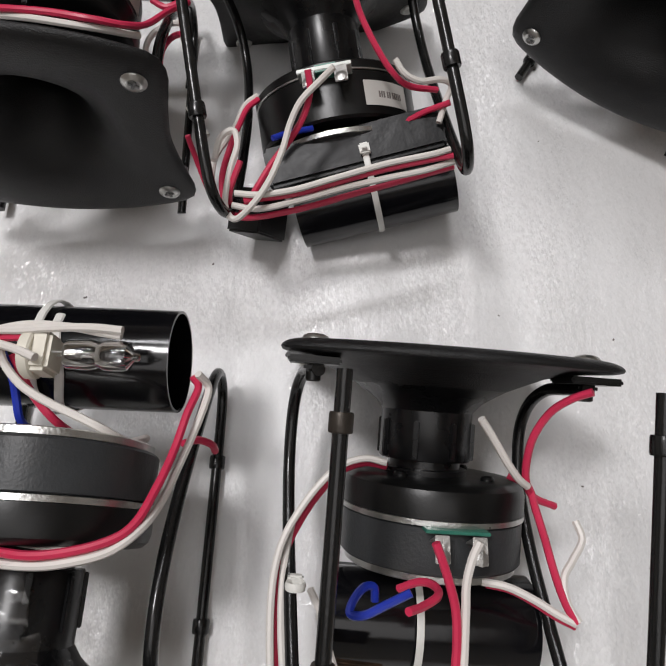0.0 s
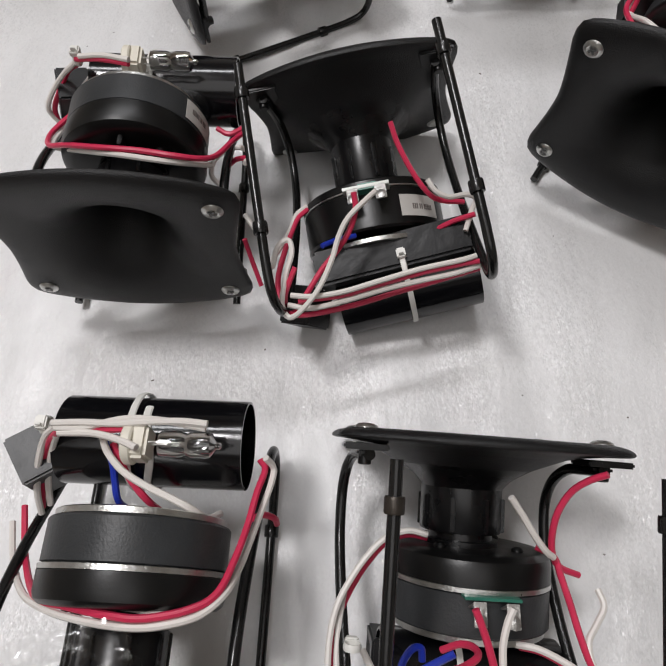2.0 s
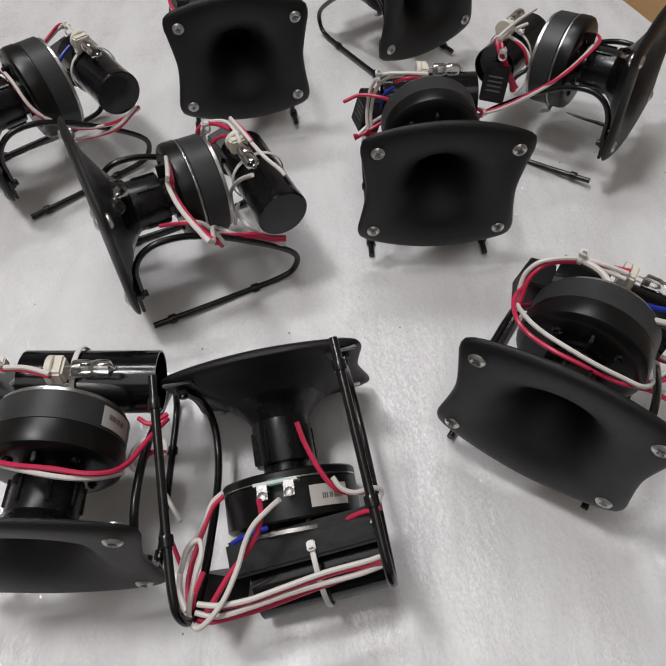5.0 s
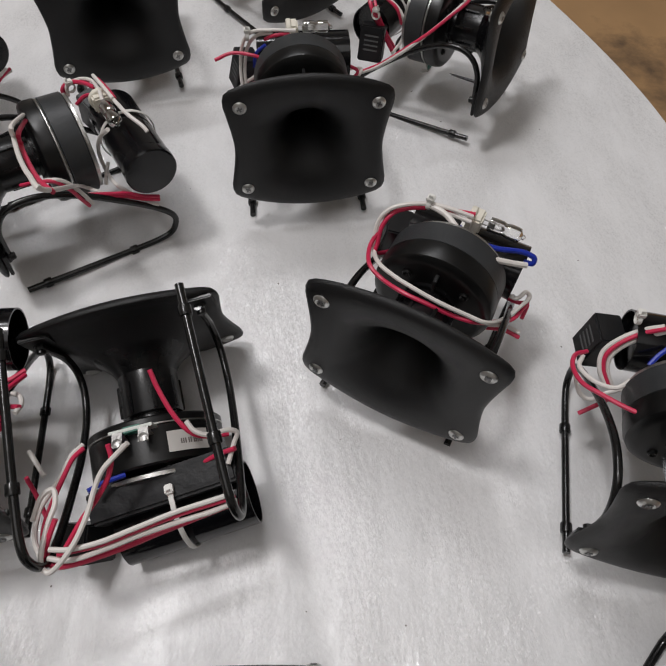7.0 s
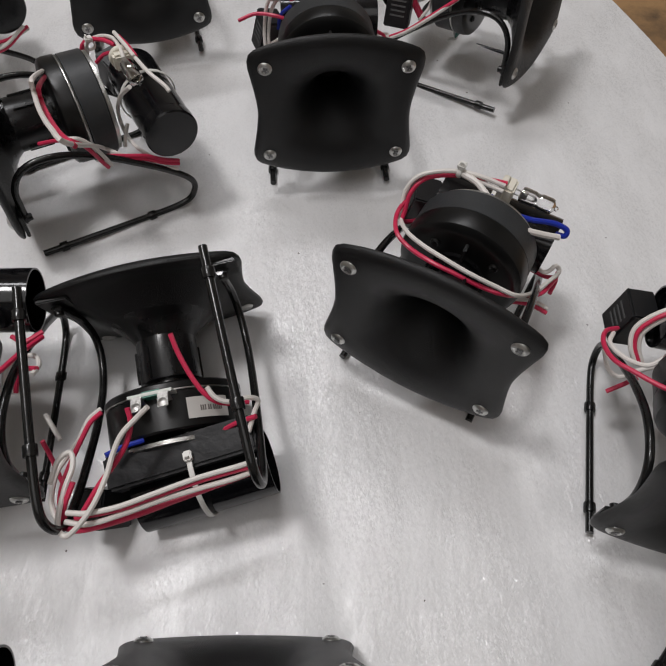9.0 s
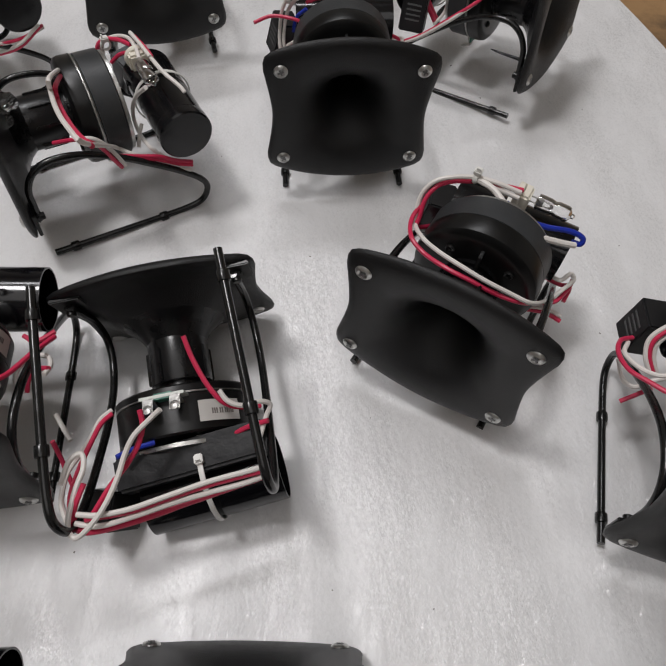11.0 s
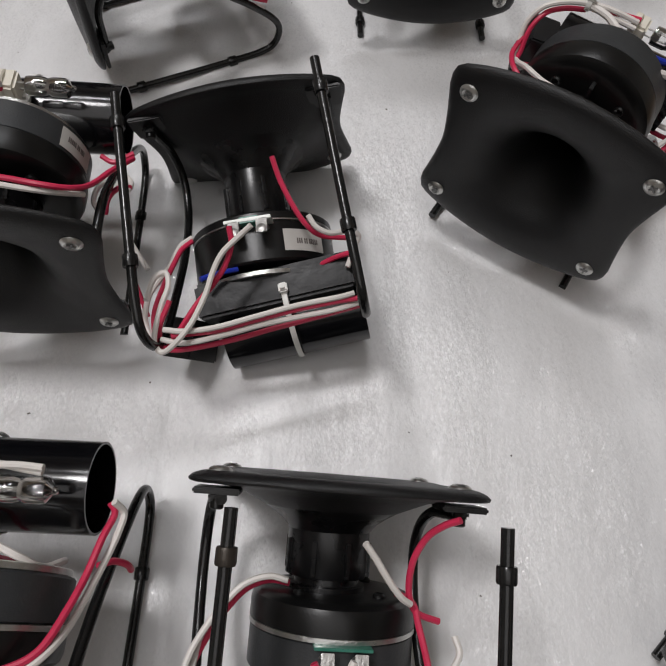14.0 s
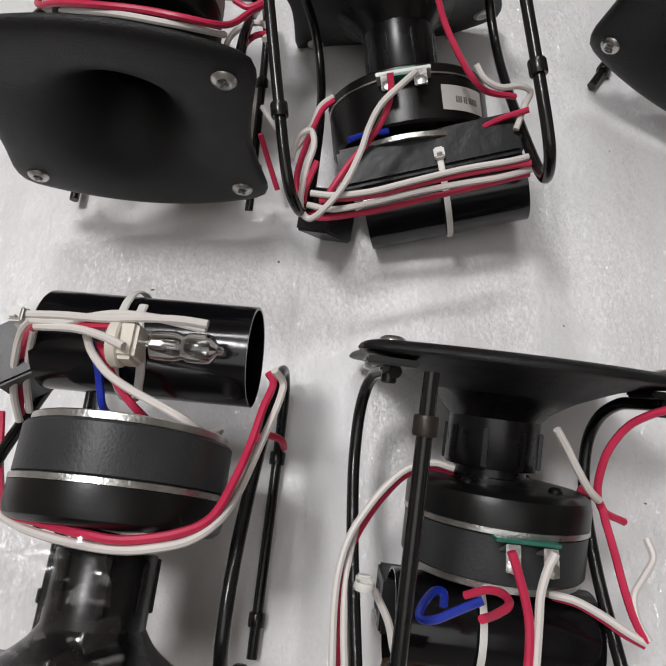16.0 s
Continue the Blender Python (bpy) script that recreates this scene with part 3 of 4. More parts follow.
def wires_b(base):
    wire("red_wire", RED, [(-0.0048, 0.0734, 0.0101), (-0.0054, 0.0799, 0.0134), (-0.0093, 0.0875, 0.0159), (-0.0160, 0.0947, 0.0179), (-0.0244, 0.1018, 0.0197), (-0.0327, 0.1108, 0.0211), (-0.0393, 0.1172, 0.0234), (-0.0440, 0.1171, 0.0278)], base)
    wire("white_wire", WHITE, [(0.0048, 0.0753, 0.0080), (-0.0009, 0.0781, 0.0104), (-0.0090, 0.0836, 0.0116), (-0.0143, 0.0905, 0.0131), (-0.0189, 0.0999, 0.0138), (-0.0260, 0.1109, 0.0138), (-0.0341, 0.1183, 0.0146), (-0.0403, 0.1207, 0.0170), (-0.0430, 0.1175, 0.0166), (-0.0430, 0.1114, 0.0176), (-0.0403, 0.1005, 0.0201), (-0.0369, 0.0911, 0.0225), (-0.0377, 0.0847, 0.0233), (-0.0425, 0.0874, 0.0211), (-0.0453, 0.0973, 0.0172)], base)
    wire("white_wire", WHITE, [(-0.0390, 0.1112, 0.0166), (-0.0300, 0.1133, 0.0167), (-0.0170, 0.1134, 0.0180), (-0.0020, 0.1112, 0.0202), (0.0174, 0.1083, 0.0234), (0.0353, 0.1070, 0.0259), (0.0425, 0.1061, 0.0265)], base)
    wire("red_wire", RED, [(-0.0364, 0.1139, 0.0184), (-0.0173, 0.1143, 0.0204), (-0.0023, 0.1122, 0.0225), (0.0172, 0.1096, 0.0254), (0.0351, 0.1083, 0.0278), (0.0434, 0.1083, 0.0281)], base)
    wire("white_wire", WHITE, [(-0.0413, 0.1146, 0.0195), (-0.0311, 0.1177, 0.0197), (-0.0163, 0.1165, 0.0219), (0.0003, 0.1141, 0.0246), (0.0168, 0.1126, 0.0270), (0.0318, 0.1116, 0.0291), (0.0438, 0.1097, 0.0310)], base)
    wire("red_wire", RED, [(-0.0451, 0.1152, 0.0229), (-0.0394, 0.1188, 0.0228), (-0.0321, 0.1196, 0.0238), (-0.0201, 0.1189, 0.0259), (-0.0079, 0.1174, 0.0282), (0.0043, 0.1153, 0.0306), (0.0167, 0.1135, 0.0331), (0.0441, 0.1093, 0.0384)], base)
    wire("red_wire", RED, [(0.0157, 0.0404, 0.0212), (0.0175, 0.0503, 0.0241), (0.0216, 0.0627, 0.0265), (0.0263, 0.0715, 0.0302), (0.0320, 0.0754, 0.0353), (0.0431, 0.0762, 0.0420)], base)
    wire("white_wire", WHITE, [(0.0275, 0.0681, 0.0260), (0.0304, 0.0736, 0.0277), (0.0361, 0.0765, 0.0304), (0.0441, 0.0755, 0.0345), (0.0483, 0.0774, 0.0373), (0.0456, 0.0821, 0.0382), (0.0411, 0.0912, 0.0377)], base)
    wire("red_wire", RED, [(0.0175, 0.0888, 0.0450), (0.0273, 0.0872, 0.0418), (0.0366, 0.0855, 0.0385), (0.0464, 0.0851, 0.0349)], base)
    wire("red_wire", RED, [(-0.0356, 0.0987, 0.0184), (-0.0413, 0.1080, 0.0202), (-0.0434, 0.1130, 0.0237)], base)
    wire("white_wire", WHITE, [(-0.0301, 0.0628, 0.0447), (-0.0353, 0.0675, 0.0416), (-0.0391, 0.0762, 0.0379), (-0.0433, 0.0832, 0.0344), (-0.0484, 0.0916, 0.0306), (-0.0497, 0.1036, 0.0262), (-0.0464, 0.1134, 0.0232)], base)
    wire("red_wire", RED, [(-0.0299, 0.0648, 0.0441), (-0.0346, 0.0692, 0.0411), (-0.0379, 0.0765, 0.0376), (-0.0420, 0.0871, 0.0331), (-0.0458, 0.1008, 0.0278), (-0.0450, 0.1144, 0.0231)], base)
    wire("blue_wire", BLUE, [(-0.0238, 0.0887, 0.0282), (-0.0177, 0.0860, 0.0325), (-0.0085, 0.0842, 0.0370)], base)


def wires_d(base):
    wire("red_wire", RED, [(-0.0067, 0.0538, 0.0154), (-0.0044, 0.0589, 0.0155), (-0.002, 0.0652, 0.0153), (-0.0002, 0.0715, 0.0152), (0.0004, 0.0788, 0.0149), (0.0003, 0.087, 0.0145)], base)
    wire("white_wire", WHITE, [(0.0057, 0.0531, 0.0168), (0.0039, 0.0578, 0.0168), (0.0026, 0.0642, 0.0165), (0.0026, 0.0705, 0.016), (0.0026, 0.0778, 0.0154), (0.0024, 0.0868, 0.0143)], base)
    wire("red_wire", RED, [(0.0404, 0.0102, 0.0273), (0.0358, 0.0128, 0.0317), (0.0312, 0.0173, 0.0357), (0.0277, 0.0249, 0.0389), (0.0269, 0.033, 0.0418), (0.0282, 0.0398, 0.0448), (0.0321, 0.0451, 0.048), (0.0406, 0.0481, 0.0514)], base)
    wire("white_wire", WHITE, [(0.0094, 0.0206, 0.0343), (0.0141, 0.0263, 0.0365), (0.019, 0.0329, 0.0385), (0.024, 0.0385, 0.0407), (0.0282, 0.0412, 0.0436)], base)
    wire("red_wire", RED, [(0.0238, 0.0388, 0.0496), (0.0298, 0.0417, 0.0477), (0.0319, 0.0488, 0.045), (0.0341, 0.0571, 0.0421), (0.0361, 0.0657, 0.0391), (0.0385, 0.0734, 0.0363), (0.0416, 0.0793, 0.0339)], base)
    wire("white_wire", WHITE, [(0.045, 0.0513, 0.0452), (0.0463, 0.0566, 0.0429), (0.0425, 0.0626, 0.0407), (0.0392, 0.0676, 0.0388), (0.0395, 0.0739, 0.0363), (0.0423, 0.0788, 0.0339)], base)
    wire("white_wire", WHITE, [(-0.0149, 0.0385, 0.0576), (-0.0223, 0.0376, 0.0584), (-0.0306, 0.0407, 0.0582), (-0.0372, 0.0473, 0.0572), (-0.0425, 0.0549, 0.0558), (-0.0472, 0.0639, 0.0541), (-0.0495, 0.0737, 0.052), (-0.0498, 0.0857, 0.0492), (-0.0484, 0.1027, 0.0452)], base)
    wire("red_wire", RED, [(-0.0141, 0.0403, 0.0623), (-0.0217, 0.0397, 0.063), (-0.0299, 0.0431, 0.0628), (-0.0362, 0.05, 0.0616), (-0.0411, 0.0575, 0.0603), (-0.0454, 0.0665, 0.0585), (-0.0476, 0.0761, 0.0564), (-0.048, 0.0872, 0.0539), (-0.0466, 0.1045, 0.0498)], base)
    wire("white_wire", WHITE, [(-0.0446, 0.06, 0.0599), (-0.0463, 0.0695, 0.0566), (-0.0467, 0.0803, 0.0528), (-0.0459, 0.0916, 0.0489), (-0.0444, 0.1024, 0.045)], base)
    wire("blue_wire", BLUE, [(-0.02, 0.0744, 0.0291), (-0.0206, 0.0705, 0.0289), (-0.0236, 0.0704, 0.0279), (-0.0266, 0.0738, 0.0262), (-0.0273, 0.0767, 0.0244), (-0.0235, 0.0763, 0.023), (-0.0175, 0.0728, 0.0222), (-0.0112, 0.0691, 0.0215)], base)
    wire("red_wire", RED, [(-0.0132, 0.0716, 0.0138), (-0.0084, 0.0716, 0.0186), (-0.0032, 0.0702, 0.0237), (-0.0032, 0.0691, 0.0291), (-0.0065, 0.0699, 0.0343), (-0.0117, 0.0736, 0.039)], base)
    wire("white_wire", WHITE, [(0.015, 0.0712, 0.0428), (0.0223, 0.0717, 0.0409), (0.0297, 0.0742, 0.0385), (0.0365, 0.0774, 0.0359), (0.0416, 0.0793, 0.0339)], base)
    wire("red_wire", RED, [(0.0172, 0.0726, 0.0454), (0.0243, 0.0733, 0.0434), (0.0311, 0.0759, 0.041), (0.0372, 0.079, 0.0386), (0.0426, 0.0809, 0.0365)], base)
    wire("white_wire", WHITE, [(-0.0377, 0.0789, 0.0499), (-0.0336, 0.0846, 0.0415), (-0.0324, 0.0888, 0.0335), (-0.0302, 0.0933, 0.0255)], base)


def wires_c(base):
    wire("white_wire", WHITE, [(-0.0533, 0.0782, 0.05), (-0.0472, 0.0649, 0.055), (-0.0329, 0.0537, 0.072), (-0.0177, 0.0491, 0.086), (-0.001, 0.0464, 0.093), (0.0137, 0.0455, 0.0945), (0.0241, 0.0468, 0.0945), (0.0328, 0.0498, 0.092), (0.0389, 0.0559, 0.088), (0.0413, 0.0636, 0.08), (0.0436, 0.0739, 0.075), (0.0457, 0.0844, 0.07), (0.0482, 0.0934, 0.07), (0.0487, 0.0992, 0.07), (0.0462, 0.1018, 0.075)], base)
    wire("red_wire", RED, [(-0.0475, 0.0838, 0.055), (-0.0401, 0.0648, 0.06), (-0.0241, 0.0525, 0.08), (-0.0107, 0.0505, 0.09), (0.0059, 0.0485, 0.0952), (0.0168, 0.0481, 0.0958), (0.0297, 0.0511, 0.0935), (0.037, 0.0561, 0.09), (0.0404, 0.0667, 0.084), (0.0424, 0.0778, 0.078), (0.044, 0.0896, 0.074), (0.0456, 0.0986, 0.07), (0.0435, 0.1022, 0.07)], base)
    wire("white_wire", WHITE, [(-0.0141, 0.0518, 0.088), (-0.0046, 0.0513, 0.089), (0.0057, 0.0513, 0.09), (0.0162, 0.0502, 0.091), (0.0276, 0.048, 0.092)], base)
    wire("white_wire", WHITE, [(-0.0231, 0.1058, 0.094), (-0.0304, 0.1038, 0.0855), (-0.035, 0.0963, 0.077), (-0.0373, 0.0877, 0.0685), (-0.0379, 0.0808, 0.06)], base)
    wire("red_wire", RED, [(-0.0227, 0.1045, 0.093), (-0.0305, 0.1019, 0.082), (-0.036, 0.0951, 0.071), (-0.0381, 0.0828, 0.06)], base)
    wire("white_wire", WHITE, [(-0.0244, 0.1037, 0.09), (-0.0296, 0.1009, 0.08), (-0.0337, 0.0928, 0.07), (-0.0354, 0.0842, 0.06)], base)
    wire("white_wire", WHITE, [(-0.0239, 0.1061, 0.096), (-0.0134, 0.1067, 0.0962), (-0.0013, 0.1067, 0.0964), (0.0081, 0.1076, 0.0966), (0.0199, 0.1082, 0.0968), (0.0289, 0.1076, 0.097)], base)
    wire("white_wire", WHITE, [(-0.0231, 0.1048, 0.095), (-0.0135, 0.1053, 0.095), (0.0002, 0.1088, 0.095), (0.0122, 0.1088, 0.095), (0.022, 0.1075, 0.095), (0.0281, 0.1066, 0.095)], base)
    wire("white_wire", WHITE, [(-0.022, 0.1034, 0.094), (-0.0093, 0.1032, 0.0957), (-0.0, 0.1011, 0.0973), (0.0071, 0.0983, 0.099)], base)
    wire("red_wire", RED, [(-0.0167, 0.105, 0.093), (-0.0078, 0.105, 0.094), (0.0022, 0.1055, 0.095)], base)
    wire("white_wire", WHITE, [(-0.0083, 0.1033, 0.09), (-0.0055, 0.0983, 0.09), (0.0004, 0.0925, 0.09), (0.0083, 0.0882, 0.09), (0.0184, 0.0841, 0.09), (0.0245, 0.0815, 0.0885), (0.0290, 0.0795, 0.0800), (0.0300, 0.0830, 0.0650)], base)
    wire("blue_wire", BLUE, [(-0.008, 0.1024, 0.088), (-0.0051, 0.0958, 0.0853), (-0.0041, 0.0903, 0.0827), (-0.0028, 0.0843, 0.08), (-0.0022, 0.0825, 0.070), (-0.0020, 0.0830, 0.055)], base)
    wire("red_wire", RED, [(-0.0055, 0.1022, 0.087), (-0.0006, 0.0937, 0.0847), (0.0033, 0.0886, 0.0823), (0.0075, 0.0845, 0.08), (0.0095, 0.0825, 0.070), (0.0100, 0.0830, 0.055)], base)
    wire("red_wire", RED, [(0.042, 0.0817, 0.066), (0.0453, 0.0838, 0.0607), (0.0487, 0.0834, 0.0553), (0.0492, 0.082, 0.05)], base)


def wires_a(base):
    wire("red_wire", RED, [(-0.0343, 0.0763, 0.0679), (-0.0406, 0.0637, 0.0695), (-0.037, 0.0508, 0.0767), (-0.0246, 0.0436, 0.0856), (-0.0081, 0.0373, 0.0922), (0.0087, 0.0346, 0.0943), (0.0237, 0.0319, 0.0948), (0.0335, 0.0343, 0.0904), (0.0388, 0.0425, 0.0828), (0.0439, 0.0591, 0.0731), (0.0492, 0.074, 0.0634)], base)
    wire("white_wire", WHITE, [(-0.0356, 0.0762, 0.0638), (-0.0389, 0.0627, 0.0676), (-0.0357, 0.0522, 0.0738), (-0.0223, 0.0427, 0.0837), (-0.0012, 0.0344, 0.0916), (0.0156, 0.0308, 0.0932), (0.0283, 0.0318, 0.0901), (0.0367, 0.0372, 0.0826)], base)
    wire("white_wire", WHITE, [(0.0365, 0.0488, 0.0525), (0.0321, 0.053, 0.0547), (0.0331, 0.0597, 0.0573), (0.0393, 0.0644, 0.0602), (0.0472, 0.063, 0.0633), (0.0508, 0.0565, 0.066), (0.0494, 0.0499, 0.0684)], base)
    wire("red_wire", RED, [(0.0375, 0.0488, 0.0526), (0.0391, 0.0539, 0.0577), (0.044, 0.056, 0.0631), (0.051, 0.0532, 0.0685)], base)
    wire("red_wire", RED, [(-0.0262, 0.0872, 0.0885), (-0.0338, 0.091, 0.0804), (-0.0397, 0.0865, 0.0725), (-0.0441, 0.0829, 0.0647), (-0.0438, 0.0799, 0.0572)], base)
    wire("white_wire", WHITE, [(-0.0265, 0.0863, 0.0904), (-0.0352, 0.0869, 0.0818), (-0.0427, 0.0834, 0.0733), (-0.0465, 0.0814, 0.0651), (-0.043, 0.0799, 0.0573)], base)
    wire("red_wire", RED, [(-0.0262, 0.0868, 0.0915), (-0.0143, 0.0844, 0.0943), (-0.0002, 0.0791, 0.0972)], base)
    wire("white_wire", WHITE, [(-0.024, 0.0864, 0.0936), (-0.0123, 0.0844, 0.0964), (0.0003, 0.0793, 0.0992)], base)
    wire("white_wire", WHITE, [(-0.0239, 0.0891, 0.0786), (-0.0325, 0.0895, 0.068), (-0.0381, 0.0871, 0.0576), (-0.0423, 0.0799, 0.0473), (-0.0442, 0.074, 0.0372)], base)
    wire("red_wire", RED, [(0.0341, 0.0752, 0.0624), (0.0407, 0.0717, 0.0628), (0.049, 0.0771, 0.0634)], base)
    wire("white_wire", WHITE, [(0.0466, 0.0455, 0.0332), (0.0517, 0.0376, 0.0335), (0.0561, 0.0308, 0.0338)], base)
    wire("red_wire", RED, [(0.0472, 0.0309, 0.0332), (0.0502, 0.025, 0.0244), (0.0553, 0.0139, 0.0157)], base)


def wires_e(base):
    wire("white_wire", WHITE, [(-0.0216, 0.0882, 0.1), (-0.0313, 0.0821, 0.1), (-0.0394, 0.0769, 0.097), (-0.0434, 0.0723, 0.09), (-0.0427, 0.0672, 0.082), (-0.0402, 0.0626, 0.076), (-0.0309, 0.046, 0.0881), (-0.0207, 0.042, 0.0885), (-0.0077, 0.038, 0.0906), (0.0066, 0.038, 0.0883), (0.0205, 0.041, 0.0839), (0.033, 0.046, 0.0784), (0.0413, 0.0704, 0.058), (0.046, 0.0799, 0.06), (0.0488, 0.0884, 0.06), (0.0456, 0.089, 0.063), (0.0419, 0.0825, 0.062), (0.0326, 0.0862, 0.06)], base)
    wire("red_wire", RED, [(-0.0222, 0.0889, 0.096), (-0.0309, 0.0834, 0.096), (-0.0377, 0.0772, 0.094), (-0.0406, 0.0709, 0.088), (-0.0398, 0.0658, 0.08), (-0.039, 0.0636, 0.074), (-0.0333, 0.0783, 0.064)], base)
    wire("red_wire", RED, [(-0.0421, 0.069, 0.084), (-0.0427, 0.0615, 0.079), (-0.0363, 0.046, 0.0846), (-0.0265, 0.041, 0.0835), (-0.0129, 0.036, 0.0865), (0.0012, 0.036, 0.0858), (0.0151, 0.039, 0.0813), (0.0282, 0.044, 0.0777), (0.0382, 0.068, 0.055), (0.0451, 0.0734, 0.055), (0.0486, 0.0857, 0.055), (0.0489, 0.0927, 0.055)], base)
    wire("white_wire", WHITE, [(0.0212, 0.0629, 0.046), (0.0321, 0.0695, 0.045), (0.0434, 0.0751, 0.044), (0.0527, 0.0756, 0.043)], base)
    wire("red_wire", RED, [(0.0251, 0.0655, 0.043), (0.0421, 0.0734, 0.042), (0.0535, 0.0739, 0.041)], base)
    wire("white_wire", WHITE, [(-0.0213, 0.0873, 0.1), (-0.0107, 0.085, 0.1), (-0.0008, 0.079, 0.0985), (0.006, 0.0746, 0.097), (0.0189, 0.074, 0.094), (0.0299, 0.0788, 0.091), (0.0389, 0.0836, 0.089)], base, 0.0017)
    wire("blue_wire", BLUE, [(-0.002, 0.0833, 0.097), (0.0092, 0.0804, 0.095), (0.0208, 0.0829, 0.093), (0.0335, 0.0904, 0.09), (0.0409, 0.0918, 0.088), (0.0415, 0.0901, 0.085), (0.0372, 0.0911, 0.083)], base, 0.0015)
    wire("white_wire", WHITE, [(-0.0205, 0.0877, 0.101), (-0.0103, 0.0894, 0.101), (0.0025, 0.092, 0.099)], base)
    wire("white_wire", WHITE, [(-0.0206, 0.0887, 0.098), (-0.0093, 0.0889, 0.098), (0.0027, 0.0898, 0.097)], base)
    wire("red_wire", RED, [(-0.0203, 0.0879, 0.1), (-0.008, 0.0903, 0.1), (0.0028, 0.0943, 0.099)], base)
    wire("white_wire", WHITE, [(-0.0386, 0.0643, 0.07), (-0.0331, 0.0787, 0.062)], base)
    wire("red_wire", RED, [(0.0332, 0.0911, 0.05), (0.0438, 0.0904, 0.05), (0.0499, 0.094, 0.048), (0.0503, 0.0845, 0.045)], base)


def wires_f(base):
    wire("white_wire", WHITE, [(-0.0328, 0.0581, 0.078), (0.0547, 0.042, 0.1321), (0.0568, 0.04, 0.1261), (0.084, 0.038, 0.1346), (0.1145, 0.038, 0.1472), (0.129, 0.041, 0.1496), (0.036, 0.0643, 0.0663), (0.037, 0.0742, 0.0577), (0.039, 0.0845, 0.0501), (0.041, 0.0992, 0.0393), (0.041, 0.108, 0.0346)], base)
    wire("red_wire", RED, [(-0.0385, 0.0591, 0.072), (0.0497, 0.044, 0.124), (0.0549, 0.042, 0.1198), (0.0777, 0.041, 0.1266), (0.1092, 0.041, 0.1398), (0.1231, 0.044, 0.1422)], base)
    wire("red_wire", RED, [(0.03, 0.0335, 0.0752), (0.04, 0.0429, 0.0818), (0.045, 0.0511, 0.0824), (0.046, 0.0575, 0.0742), (0.046, 0.0618, 0.0644), (0.046, 0.065, 0.0577)], base)
    wire("white_wire", WHITE, [(0.04, 0.0442, 0.0819), (0.045, 0.0536, 0.0828), (0.046, 0.0598, 0.0759), (0.046, 0.0641, 0.0667), (0.046, 0.0672, 0.0585)], base)
    wire("red_wire", RED, [(0.0385, 0.0674, 0.0598), (0.0395, 0.0797, 0.0557), (0.0405, 0.0897, 0.0525), (0.0405, 0.1001, 0.0455), (0.0405, 0.11, 0.0408)], base)
    wire("red_wire", RED, [(0.0395, 0.0742, 0.0552), (0.0405, 0.0868, 0.0515), (0.0405, 0.0998, 0.0429), (0.0405, 0.1097, 0.0381)], base)
    wire("white_wire", WHITE, [(0.0549, 0.087, 0.1131), (0.0339, 0.085, 0.0935), (0.014, 0.085, 0.0688), (0.0117, 0.086, 0.0529), (0.036, 0.0855, 0.0591), (0.038, 0.093, 0.0491)], base)
    wire("white_wire", WHITE, [(0.0159, 0.0884, 0.06), (0.0204, 0.0843, 0.055), (0.0242, 0.0816, 0.05)], base)
    wire("red_wire", RED, [(-0.0344, 0.0829, 0.078), (-0.034, 0.0824, 0.085), (-0.0317, 0.0873, 0.09), (-0.0251, 0.0941, 0.092), (-0.0134, 0.0989, 0.094)], base, 0.0015)
    wire("white_wire", WHITE, [(-0.0336, 0.0844, 0.08), (-0.0325, 0.0861, 0.088), (-0.0277, 0.0938, 0.093), (-0.0181, 0.0991, 0.096), (-0.0035, 0.0991, 0.098), (0.0076, 0.0975, 0.098)], base)
    wire("white_wire", WHITE, [(-0.0168, 0.1007, 0.1), (-0.0075, 0.1012, 0.101), (0.0013, 0.1021, 0.101), (0.0126, 0.1028, 0.101)], base)
    wire("red_wire", RED, [(-0.0152, 0.1024, 0.098), (-0.001, 0.1039, 0.099), (0.0099, 0.1045, 0.099)], base)
    wire("white_wire", WHITE, [(0.0112, 0.1031, 0.1), (0.0272, 0.1055, 0.099), (0.0379, 0.1102, 0.096), (0.0421, 0.1116, 0.094)], base)
    wire("red_wire", RED, [(-0.0253, 0.0868, 0.078), (-0.0223, 0.0925, 0.084), (-0.0161, 0.0984, 0.088)], base)


